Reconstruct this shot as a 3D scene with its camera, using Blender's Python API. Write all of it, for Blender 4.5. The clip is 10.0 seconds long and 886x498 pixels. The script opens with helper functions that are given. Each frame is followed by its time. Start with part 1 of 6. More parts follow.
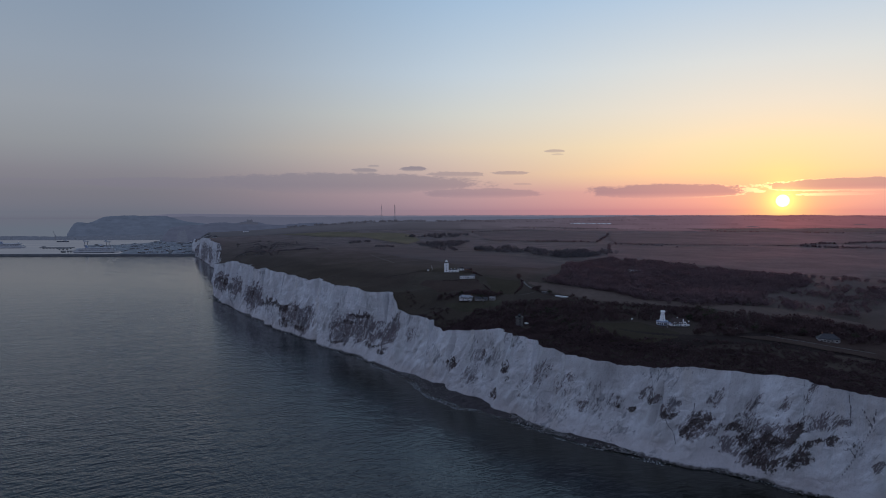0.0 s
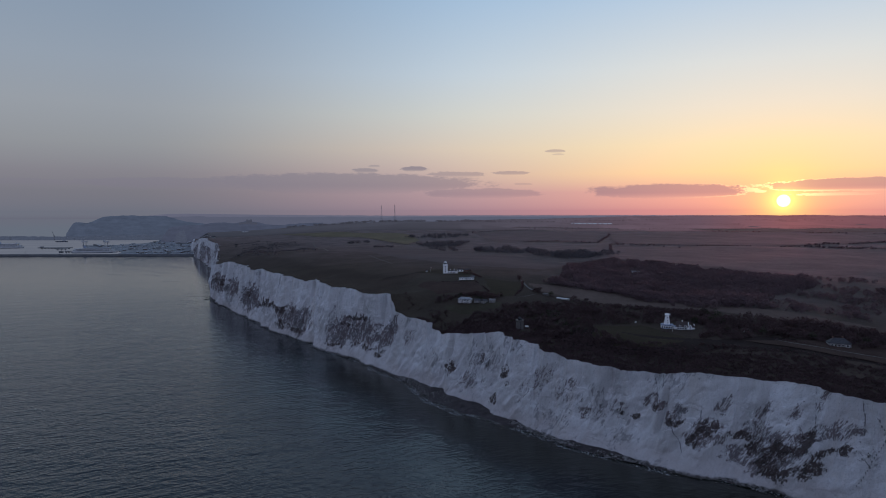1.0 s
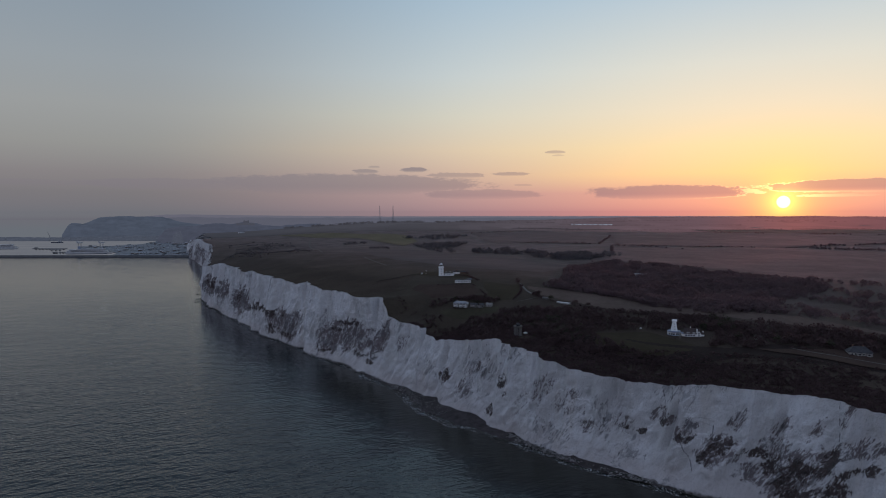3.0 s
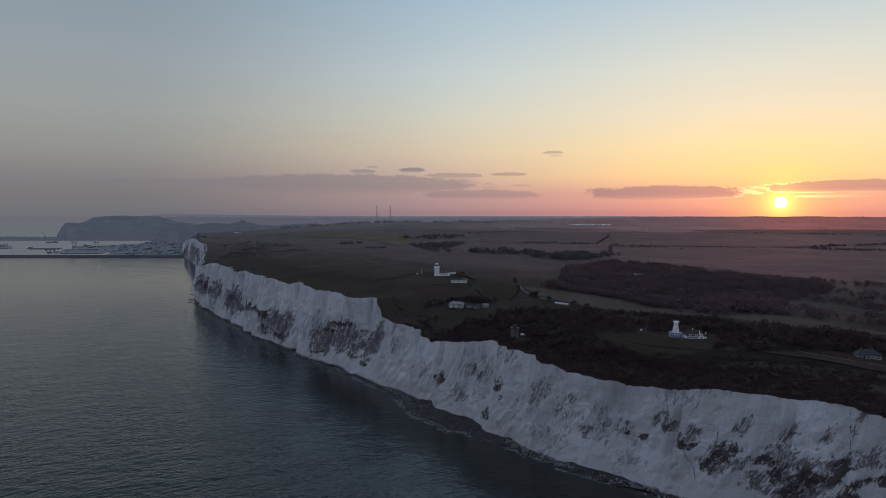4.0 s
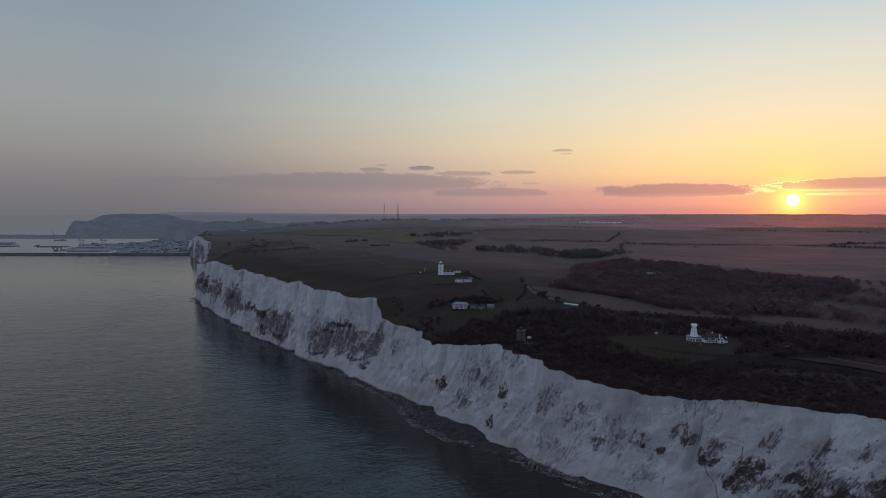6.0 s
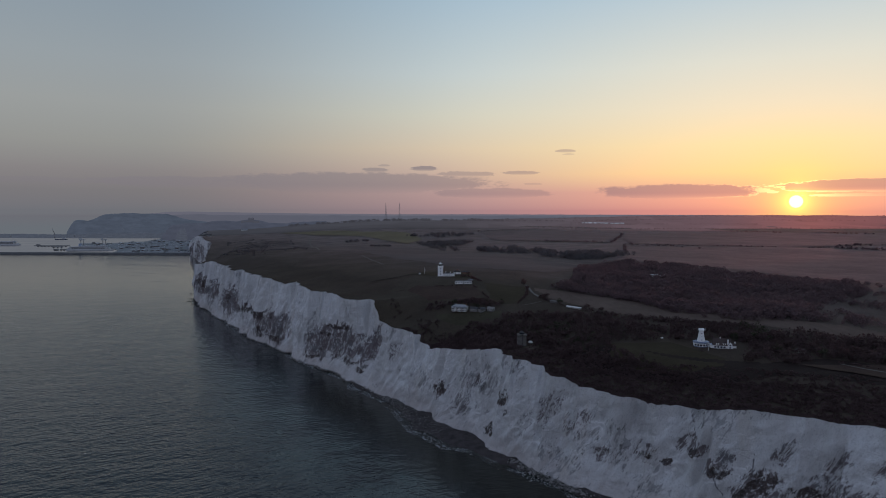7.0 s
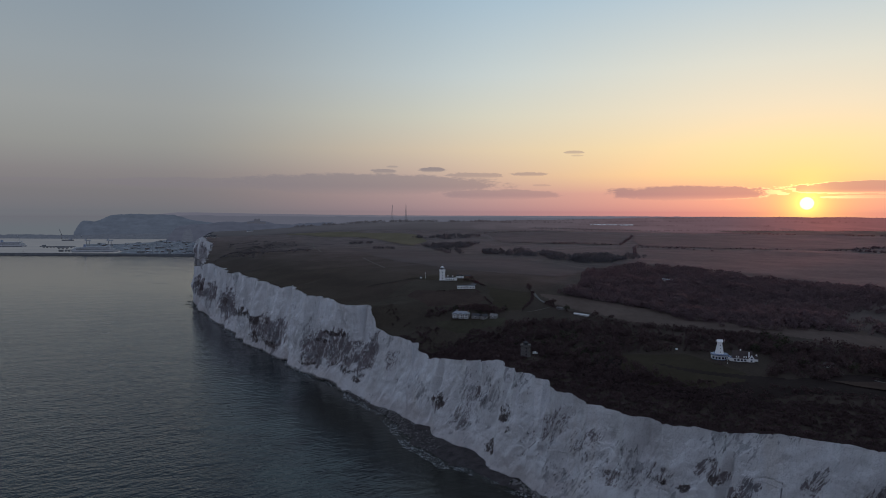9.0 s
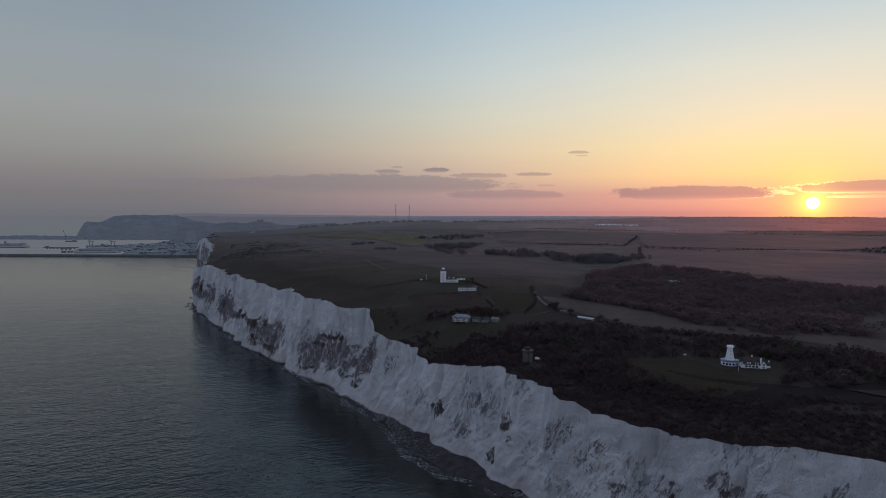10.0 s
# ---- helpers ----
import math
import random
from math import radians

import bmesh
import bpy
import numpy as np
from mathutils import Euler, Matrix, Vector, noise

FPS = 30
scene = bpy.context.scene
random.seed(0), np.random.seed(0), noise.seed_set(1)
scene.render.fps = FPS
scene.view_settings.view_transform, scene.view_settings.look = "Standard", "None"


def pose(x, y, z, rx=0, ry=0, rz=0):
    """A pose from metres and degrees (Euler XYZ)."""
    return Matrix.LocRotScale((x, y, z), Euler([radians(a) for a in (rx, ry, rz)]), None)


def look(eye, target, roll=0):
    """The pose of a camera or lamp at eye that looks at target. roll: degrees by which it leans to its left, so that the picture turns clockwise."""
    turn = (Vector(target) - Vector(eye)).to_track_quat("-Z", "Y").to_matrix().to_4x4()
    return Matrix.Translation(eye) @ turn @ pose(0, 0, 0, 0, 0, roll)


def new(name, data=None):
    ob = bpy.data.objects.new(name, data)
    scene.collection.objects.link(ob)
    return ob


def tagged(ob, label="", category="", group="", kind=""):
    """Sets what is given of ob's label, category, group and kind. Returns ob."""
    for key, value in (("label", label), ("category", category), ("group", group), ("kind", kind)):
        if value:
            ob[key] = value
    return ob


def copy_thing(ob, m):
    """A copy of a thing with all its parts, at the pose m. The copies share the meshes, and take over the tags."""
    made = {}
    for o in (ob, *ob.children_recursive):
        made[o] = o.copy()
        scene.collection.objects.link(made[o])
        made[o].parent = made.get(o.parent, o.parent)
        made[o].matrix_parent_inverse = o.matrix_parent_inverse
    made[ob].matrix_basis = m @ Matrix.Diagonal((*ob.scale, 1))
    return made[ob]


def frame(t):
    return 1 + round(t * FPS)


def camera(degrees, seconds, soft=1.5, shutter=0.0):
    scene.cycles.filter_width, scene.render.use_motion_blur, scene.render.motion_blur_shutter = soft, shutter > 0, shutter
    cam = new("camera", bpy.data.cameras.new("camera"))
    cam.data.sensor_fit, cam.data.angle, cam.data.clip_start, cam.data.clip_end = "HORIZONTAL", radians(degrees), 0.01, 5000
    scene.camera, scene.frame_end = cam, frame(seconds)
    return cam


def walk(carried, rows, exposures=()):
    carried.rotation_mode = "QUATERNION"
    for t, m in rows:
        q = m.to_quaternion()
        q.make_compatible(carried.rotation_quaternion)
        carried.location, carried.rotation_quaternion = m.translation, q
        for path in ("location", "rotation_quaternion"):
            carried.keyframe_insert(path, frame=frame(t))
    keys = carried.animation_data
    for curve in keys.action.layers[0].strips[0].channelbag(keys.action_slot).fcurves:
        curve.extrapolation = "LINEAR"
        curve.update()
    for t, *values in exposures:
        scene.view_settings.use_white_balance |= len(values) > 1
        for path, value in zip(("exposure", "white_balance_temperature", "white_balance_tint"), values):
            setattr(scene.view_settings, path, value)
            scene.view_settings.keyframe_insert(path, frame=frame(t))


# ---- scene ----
cam = camera(70.4, 10.0, soft=0.95)
PATH = [
    (0, (3.132, -0.866, 229.153), (3.121, 1.131, 229.03), -0.1),
    (0.5, (4.588, 9.079, 229.129), (4.581, 11.076, 229.007), -0.1),
    (1, (5.841, 19.251, 229.199), (5.828, 21.248, 229.076), -0.1),
    (1.5, (7.415, 29.417, 229.127), (7.398, 31.414, 229.005), -0.1),
    (2, (9.18, 39.471, 228.919), (9.174, 41.467, 228.797), -0.0),
    (2.5, (10.897, 49.622, 228.497), (10.882, 51.619, 228.376), -0.1),
    (4, (15.716, 80.187, 225.106), (15.71, 82.183, 224.987), 0.0),
    (4.5, (17.545, 90.131, 224.117), (17.532, 92.127, 223.996), 0.0),
    (5, (19.494, 100.016, 223.161), (19.47, 102.012, 223.039), 0.1),
    (5.5, (21.46, 110.088, 222.493), (21.427, 112.084, 222.368), 0.0),
    (7, (26.783, 140.59, 221.691), (26.74, 142.586, 221.567), 0.1),
    (7.5, (28.571, 150.504, 221.639), (28.518, 152.5, 221.516), 0.2),
    (8, (30.492, 160.449, 221.715), (30.435, 162.445, 221.594), 0.1),
    (8.5, (32.496, 170.358, 221.634), (32.43, 172.353, 221.513), 0.2),
    (9, (34.684, 180.41, 221.651), (34.615, 182.405, 221.531), 0.2),
    (9.5, (36.833, 190.58, 221.734), (36.76, 192.575, 221.615), 0.1),
    (10, (38.865, 200.731, 221.757), (38.782, 202.726, 221.638), 0.1),
]
walk(cam, [(t, look(eye, target, roll)) for t, eye, target, roll in PATH],
     [(0.0, 0.0, 5830, 14), (1.0, 0.0, 5830, 14), (1.5, 0.0, 5990, 13), (2.0, 0.0, 6180, 12), (2.7, 0.0, 6340, 12), (4.0, 0.0, 6400, 10), (10.0, 0.0, 6400, 10)])

# ---------------------------------------------------------------- sky and sun
SUN_AZ = math.atan2(42599.0, 80000.0)      # clockwise from +y
SUN_EL = radians(0.72)
SUN_DIR = Vector((math.sin(SUN_AZ) * math.cos(SUN_EL), math.cos(SUN_AZ) * math.cos(SUN_EL), math.sin(SUN_EL)))


class Nodes:
    """Short-hand for building a node tree."""

    def __init__(self, tree, fresh=True):
        self.tree = tree
        if fresh:
            tree.nodes.clear()

    def add(self, kind, **inputs):
        n = self.tree.nodes.new(kind)
        for k, v in inputs.items():
            self.put(n, k, v)
        return n

    def put(self, n, key, v):
        sock = n.inputs[int(key[1:])] if key[0] == "i" and key[1:].isdigit() else n.inputs[key.replace("_", " ")]
        if isinstance(v, bpy.types.NodeSocket):
            self.tree.links.new(v, sock)
        elif isinstance(v, bpy.types.Node):
            self.tree.links.new(v.outputs[0], sock)
        else:
            sock.default_value = v

    def math(self, op, a, b=0.0, c=0.0, clamp=False):
        n = self.add("ShaderNodeMath", i0=a, i1=b, i2=c)
        n.operation, n.use_clamp = op, clamp
        return n.outputs[0]

    def ramp(self, fac, stops, ease=False):
        n = self.add("ShaderNodeValToRGB", i0=fac)
        n.color_ramp.interpolation = "EASE" if ease else "LINEAR"
        el = n.color_ramp.elements
        while len(el) < len(stops):
            el.new(0.5)
        for e, (p, c) in zip(el, stops):
            e.position = p
            e.color = (*c, 1) if len(c) == 3 else c
        return n.outputs[0]

    def mix(self, fac, a, b, blend="MIX"):
        n = self.tree.nodes.new("ShaderNodeMix")
        n.data_type, n.blend_type = "RGBA", blend
        for sock, v in ((n.inputs[0], fac), (n.inputs[6], a), (n.inputs[7], b)):
            if isinstance(v, bpy.types.NodeSocket):
                self.tree.links.new(v, sock)
            else:
                sock.default_value = v if not isinstance(v, tuple) or len(v) == 4 else (*v, 1)
        return n.outputs[2]

    def noise(self, vec, scale, detail=3.0, rough=0.55, distort=0.0):
        n = self.add("ShaderNodeTexNoise", Scale=scale, Detail=detail, Roughness=rough, Distortion=distort)
        if vec is not None:
            self.put(n, "Vector", vec)
        return n.outputs["Fac"]

    def band(self, x, lo, hi):
        n = self.add("ShaderNodeMapRange", Value=x, From_Min=lo, From_Max=hi)
        n.interpolation_type = "SMOOTHSTEP"
        return n.outputs[0]


def srgb(r, g, b):
    return tuple((c / 255 / 12.92) if c < 10.3 else ((c / 255 + 0.055) / 1.055) ** 2.4 for c in (r, g, b))


world = bpy.data.worlds.new("sunset_sky")
scene.world = world
world.use_nodes = True
w = Nodes(world.node_tree)
way = w.add("ShaderNodeTexCoord").outputs["Generated"]
sep = w.add("ShaderNodeSeparateXYZ", Vector=way)
el = w.math("MULTIPLY", w.math("ARCSINE", sep.outputs[2]), 57.2958)              # degrees above the horizon
az = w.math("MULTIPLY", w.math("ARCTAN2", sep.outputs[0], sep.outputs[1]), 57.2958)   # degrees clockwise from +y
el01 = w.math("DIVIDE", el, 90.0, clamp=True)
el01 = w.math("SQRT", el01)


def sky_ramp(rows):
    return w.ramp(el01, [(math.sqrt(max(0.0, e) / 90), srgb(*c)) for e, c in rows])


far_sky = sky_ramp([(0, (108, 111, 117)), (1.6, (115, 116, 121)), (3.2, (127, 125, 129)), (5.5, (142, 143, 142)), (8.5, (150, 153, 153)),
                    (12, (147, 155, 160)), (18, (134, 149, 161)), (35, (124, 140, 160)), (90, (116, 134, 164))])
mid_sky = sky_ramp([(0, (150, 128, 134)), (1.6, (171, 146, 148)), (3.2, (192, 168, 159)), (5.5, (211, 193, 170)), (8.5, (204, 203, 188)),
                    (12, (190, 201, 202)), (18, (164, 186, 200)), (35, (160, 181, 202)), (90, (116, 134, 164))])
near_sky = sky_ramp([(0, (190, 132, 132)), (1.6, (214, 160, 146)), (3.2, (243, 205, 150)), (5.5, (240, 217, 168)), (8.5, (230, 219, 192)),
                     (12, (216, 217, 204)), (18, (180, 199, 209)), (35, (172, 190, 206)), (90, (116, 134, 164))])
off = w.math("ABSOLUTE", w.math("WRAP", w.math("SUBTRACT", az, math.degrees(SUN_AZ)), 180.0, -180.0))
sky = w.mix(w.band(off, 56.0, 22.0), far_sky, mid_sky)
sky = w.mix(w.band(off, 34.0, 4.0), sky, near_sky)
# the side away from the sunset is dim blue
sky = w.mix(w.band(off, 75.0, 150.0), sky, sky_ramp([(0, (128, 127, 142)), (8, (152, 151, 168)), (20, (145, 157, 181)), (90, (116, 134, 164))]))

# cloud banks low over the horizon: azimuth, elevation, half width, half height, darkness
CLOUDS = [(-9.0, 2.45, 12.0, 0.85, 0.62), (-20.0, 2.3, 11.0, 0.5, 0.5), (-34.0, 2.25, 4.5, 0.25, 0.3), (3.2, 1.55, 5.4, 0.42, 0.5),
          (-7.4, 3.6, 1.1, 0.2, 0.6), (-3.0, 3.75, 1.2, 0.22, 0.8), (0.9, 3.25, 2.6, 0.24, 0.5), (5.8, 3.35, 1.7, 0.17, 0.55),
          (9.7, 5.25, 0.9, 0.14, 0.5), (10.0, 4.95, 0.5, 0.08, 0.3), (-6.6, 4.0, 0.5, 0.1, 0.4), (6.8, 2.35, 0.9, 0.1, 0.3),
          (19.0, 1.62, 6.4, 0.62, 0.85), (34.6, 1.95, 8.0, 0.5, 0.8), (31.5, 1.2, 2.6, 0.12, 0.3), (25.6, 1.62, 0.8, 0.2, 0.22), (26.3, 1.5, 0.5, 0.14, 0.22)]
vec = w.add("ShaderNodeCombineXYZ", X=az, Y=w.math("MULTIPLY", el, 3.0)).outputs[0]
wob = w.math("SUBTRACT", w.noise(vec, 0.55, 5.0, 0.6), 0.5)
wob2 = w.math("SUBTRACT", w.noise(vec, 2.4, 4.0, 0.65), 0.5)
shade = None
for ca, ce, cw, ch, dark in CLOUDS:
    dx = w.math("DIVIDE", w.math("SUBTRACT", az, ca), cw)
    # flat base, heaped top
    rise = w.math("SUBTRACT", el, ce)
    dy = w.math("ADD", w.math("DIVIDE", w.math("MAXIMUM", rise, 0.0), ch), w.math("DIVIDE", w.math("MINIMUM", rise, 0.0), ch * 1.15))
    r = w.math("ADD", w.math("POWER", w.math("ABSOLUTE", dx), 2.0), w.math("POWER", w.math("ABSOLUTE", dy), 2.0))
    fine = 2.2 if cw < 3.0 else 0.8
    r = w.math("ADD", r, w.math("ADD", w.math("MULTIPLY", wob, 1.7), w.math("MULTIPLY", wob2, fine)))
    m = w.math("MULTIPLY", w.math("MULTIPLY", w.band(r, 1.25, 0.75), w.band(dy, -1.25, -0.1)), dark)
    shade = m if shade is None else w.math("MAXIMUM", shade, m)
# glow of the sun, behind the clouds
cosine = w.add("ShaderNodeVectorMath", i0=way, i1=SUN_DIR)
cosine.operation = "DOT_PRODUCT"
ang = w.math("MULTIPLY", w.math("ARCCOSINE", w.math("MINIMUM", cosine.outputs["Value"], 1.0)), 57.2958)
halo = w.math("MULTIPLY", w.math("EXPONENT", w.math("MULTIPLY", ang, -0.4)), 0.12)
sky = w.mix(halo, sky, (1.0, 0.42, 0.10, 1), "ADD")
sky = w.mix(w.math("MULTIPLY", w.math("EXPONENT", w.math("MULTIPLY", ang, -0.48)), 0.8), sky, (1.0, 0.66, 0.13, 1))
cloud_col = w.mix(w.band(off, 38.0, 2.0), (*srgb(118, 116, 127), 1), (*srgb(143, 120, 132), 1))
sky = w.mix(shade, sky, cloud_col)
rim = w.math("MULTIPLY", w.math("MULTIPLY", w.band(shade, 0.02, 0.2), w.band(shade, 0.55, 0.25)), w.math("EXPONENT", w.math("MULTIPLY", ang, -0.42)))
sky = w.mix(w.math("MULTIPLY", rim, 1.5), sky, (1.0, 0.72, 0.25, 1), "ADD")
core = w.math("MULTIPLY", w.math("EXPONENT", w.math("MULTIPLY", ang, -1.3)), 1.3)
disc = w.math("MULTIPLY", w.band(ang, 0.54, 0.26), 5.0)
sky = w.mix(core, sky, (1.0, 0.75, 0.12, 1), "ADD")
sky = w.mix(disc, sky, (1.0, 0.95, 0.7, 1), "ADD")
# below the horizon: the haze of the far ground
sky = w.mix(w.band(el, -0.2, -1.2), sky, (*srgb(90, 88, 100), 1))
nishita = w.add("ShaderNodeTexSky")
nishita.sky_type, nishita.sun_disc = "NISHITA", False
nishita.sun_elevation, nishita.sun_rotation = SUN_EL, SUN_AZ
sky = w.mix(0.02, sky, nishita.outputs[0], "ADD")
w.add("ShaderNodeOutputWorld", Surface=w.add("ShaderNodeBackground", Color=sky, Strength=1.0).outputs[0])

sun = new("sun", bpy.data.lights.new("sun", "SUN"))
sun.data.energy, sun.data.angle, sun.data.color = 0.75, radians(6.0), (1.0, 0.33, 0.32)
sun.matrix_world = look((0, 0, 0), -SUN_DIR - Vector((0, 0, 0.03)))      # set higher than the visible disc, to clear the raised far ridge

# ---------------------------------------------------------------- materials


def material(name, colors, scale=0.3, rough=0.9, bump=0.0, bump_scale=None, spec=0.3, island=0.0, per_object=0.0, metal=0.0, stretch=(1, 1, 1), fuzz=0.0, thin=0.0):
    """Two scales of noise between the given colours, with relief."""
    mat = bpy.data.materials.new(name)
    mat.use_nodes = True
    n = Nodes(mat.node_tree)
    pos = n.add("ShaderNodeNewGeometry").outputs["Position"]
    if stretch != (1, 1, 1):
        pos = n.add("ShaderNodeMapping", Vector=pos, Scale=stretch).outputs[0]
    fac = n.math("ADD", n.math("MULTIPLY", n.noise(pos, scale, 4.0), 0.6), n.math("MULTIPLY", n.noise(pos, scale * 7.3, 3.0), 0.4))
    fac = n.band(fac, 0.32, 0.68)
    k = len(colors) - 1
    col = n.ramp(fac, [(i / max(1, k), c) for i, c in enumerate(colors)])
    if island:
        v = n.math("ADD", 1 - island, n.math("MULTIPLY", n.add("ShaderNodeNewGeometry").outputs["Random Per Island"], 2 * island))
        col = n.mix(1.0, col, n.add("ShaderNodeCombineXYZ", X=v, Y=v, Z=v).outputs[0], "MULTIPLY")
    if per_object:
        v = n.math("ADD", 1 - per_object, n.math("MULTIPLY", n.add("ShaderNodeObjectInfo").outputs["Random"], 2 * per_object))
        col = n.mix(1.0, col, n.add("ShaderNodeCombineXYZ", X=v, Y=v, Z=v).outputs[0], "MULTIPLY")
    b = n.add("ShaderNodeBsdfPrincipled", Base_Color=col, Roughness=rough, Metallic=metal)
    b.inputs["Specular IOR Level"].default_value = spec
    b.inputs["Sheen Weight"].default_value, b.inputs["Sheen Roughness"].default_value, b.inputs["Sheen Tint"].default_value = fuzz, 0.4, (1.0, 0.7, 0.6, 1)
    if bump:
        h = n.add("ShaderNodeBump", Strength=0.8, Distance=bump, Height=n.noise(pos, bump_scale or scale * 5, 5.0))
        n.put(b, "Normal", h.outputs[0])
    out = b.outputs[0]
    if thin:
        out = n.add("ShaderNodeMixShader", Fac=thin, i1=out, i2=n.add("ShaderNodeBsdfTranslucent", Color=col).outputs[0]).outputs[0]
    n.add("ShaderNodeOutputMaterial", Surface=out)
    return mat


WHITE = material("white_painted_render", [(0.80, 0.80, 0.79), (0.88, 0.88, 0.87)], 0.4, 0.7)
OFFWHITE = material("weathered_render", [(0.30, 0.29, 0.28), (0.42, 0.41, 0.39)], 0.4, 0.8)
STONE = material("weathered_stone", [(0.10, 0.093, 0.09), (0.16, 0.15, 0.145)], 0.6, 0.9)
TILE = material("brown_roof_tiles", [(0.055, 0.042, 0.040), (0.10, 0.075, 0.070)], 0.8, 0.8)
SLATE = material("grey_slate", [(0.10, 0.105, 0.12), (0.16, 0.165, 0.18)], 0.8, 0.6)
GLASS = material("dark_window_glass", [(0.02, 0.022, 0.025), (0.03, 0.032, 0.036)], 0.5, 0.1, spec=0.6)
DARK_SLATE = material("dark_slate", [(0.045, 0.044, 0.048), (0.08, 0.078, 0.084)], 0.8, 0.8)
PEBBLEDASH = material("grey_pebbledash", [(0.17, 0.16, 0.155), (0.26, 0.25, 0.24)], 0.4, 0.9)
LEAD = material("grey_lead", [(0.25, 0.26, 0.28), (0.34, 0.35, 0.37)], 0.7, 0.5)
METAL = material("galvanised_steel", [(0.22, 0.22, 0.23), (0.32, 0.32, 0.33)], 0.5, 0.5, metal=0.3)
BRICK = material("brown_brick", [(0.16, 0.09, 0.07), (0.24, 0.14, 0.11)], 0.8, 0.9)
BLUE = material("blue_grey_paint", [(0.20, 0.25, 0.36), (0.26, 0.31, 0.42)], 0.5, 0.6)
PALE_ROOF = material("pale_sheet_roof", [(0.55, 0.54, 0.54), (0.68, 0.67, 0.66)], 0.3, 0.6)
CONCRETE = material("harbour_concrete", [(0.15, 0.155, 0.165), (0.23, 0.235, 0.245)], 0.03, 0.9)
BARK = material("bark", [(0.05, 0.04, 0.035), (0.09, 0.07, 0.06)], 1.5, 0.95)
TWIGS = material("bare_winter_twigs", [(0.074, 0.048, 0.049), (0.108, 0.072, 0.073)], 0.05, 0.8, island=0.12, spec=0.1, fuzz=0.05, thin=0.45)
# WOOD_TWIGS and GREY_TWIGS are lifted to paint haze over woods and copses.
WOOD_TWIGS = material("hazed_wood_twigs", [(0.120, 0.084, 0.090), (0.180, 0.126, 0.134)], 0.03, 0.8, island=0.12, spec=0.05, thin=0.45)
GREY_TWIGS = material("hazed_thorn_twigs", [(0.105, 0.096, 0.102), (0.155, 0.142, 0.150)], 0.05, 0.8, island=0.12, spec=0.05, thin=0.4)
LEAVES = material("evergreen_scrub_leaves", [(0.035, 0.038, 0.024), (0.06, 0.06, 0.038)], 0.05, 0.8, island=0.35, spec=0.2, fuzz=0.1, thin=0.3)

# ---------------------------------------------------------------- the lie of the land
ALONG, INLAND = np.array((-0.63, 0.7766)), np.array((0.7766, 0.63))    # along the coast, and inland from it
FOOT = np.array([(900, 60), (620, 250), (400, 420), (330, 465), (294, 492), (272, 521), (238, 546), (214, 553), (172, 586), (134, 613), (114, 640),
                 (86, 672), (66, 704), (45, 737), (9, 779), (-12, 824), (-44, 853), (-76, 895), (-100, 927), (-141, 978), (-162, 1003),
                 (-199, 1043), (-230, 1097), (-282, 1153), (-342, 1231), (-426, 1357), (-519, 1497), (-612, 1648), (-651, 1775),
                 (-694, 1898), (-828, 2286), (-948, 2532), (-1036, 2717), (-1096, 2838), (-1200, 3034), (-1275, 3182), (-1386, 3433), (-1550, 3840), (-1790, 4450), (-1920, 4950)], float)
TOP = [(-420, 84), (154, 86), (177, 86), (208, 90), (244, 88), (278, 87), (305, 87), (321, 82), (343, 81), (361, 80), (391, 82), (414, 81), (433, 83), (455, 84),
       (461, 89), (488, 88), (492, 91), (524, 91), (579, 80), (601, 78), (640, 70), (650, 72), (674, 84), (718, 82), (734, 88), (745, 100), (760, 110), (773, 107),
       (834, 104), (852, 107), (930, 106), (1003, 110), (1026, 104), (1086, 109), (1253, 110), (1285, 104), (1365, 109), (1476, 110), (1560, 99), (1666, 88),
       (1783, 82), (1896, 82), (2276, 104), (2552, 104), (2850, 107), (3020, 102), (3150, 86), (3300, 68), (3700, 50), (4286, 30), (5160, 24)]      # along the coast, height of the edge
foot_p, foot_q = FOOT @ ALONG, FOOT @ INLAND
top_p, top_z = np.array(TOP, float).T


def smooth_table(p, v, step, width):
    """A table of v over p, softened over the given width."""
    grid = np.arange(p[0], p[-1] + step, step)
    dense = np.interp(grid, p, v)
    k = np.exp(-0.5 * (np.arange(-3 * width, 3 * width + step, step) / width) ** 2)
    pad = len(k) // 2
    return grid, np.convolve(np.pad(dense, pad, mode="edge"), k / k.sum(), "same")[pad:pad + len(grid)]


FOOT_GRID, FOOT_LINE = smooth_table(foot_p, foot_q, 2.0, 7.0)
TOP_GRID, TOP_LINE = smooth_table(top_p, top_z, 2.0, 3.0)
CONTROLS = np.array([(2, 1060, 123), (36, 1018, 119), (31, 882, 103), (87, 704, 91), (246, 697, 99), (330, 1087, 113), (300, 640, 100),
                     (-375, 1880, 116), (-130, 1214, 124), (-237, 1160, 112), (-380, 1380, 119), (-500, 1640, 119), (-560, 1980, 96), (-640, 2300, 108), (-860, 2830, 106),
                     (-1200, 3300, 96), (-1150, 4000, 110), (600, 1500, 118), (0, 1800, 122), (500, 2500, 122), (1500, 2000, 120), (1000, 3500, 128), (-400, 4150, 163),
                     (500, 800, 106), (900, 900, 112), (3000, 3000, 124), (400, 560, 90), (600, 480, 90), (140, 850, 106), (-500, 3200, 135)], float)
CREST_X, CREST_Z = (-2000, -1700, -1430, -990, -416, 513, 1300, 2000, 3470), (5, 15, 60, 112, 134, 156, 176, 185, 183)    # the far skyline
REACH = 120.0


def spread(d):
    return np.sqrt(d * d + REACH * REACH)


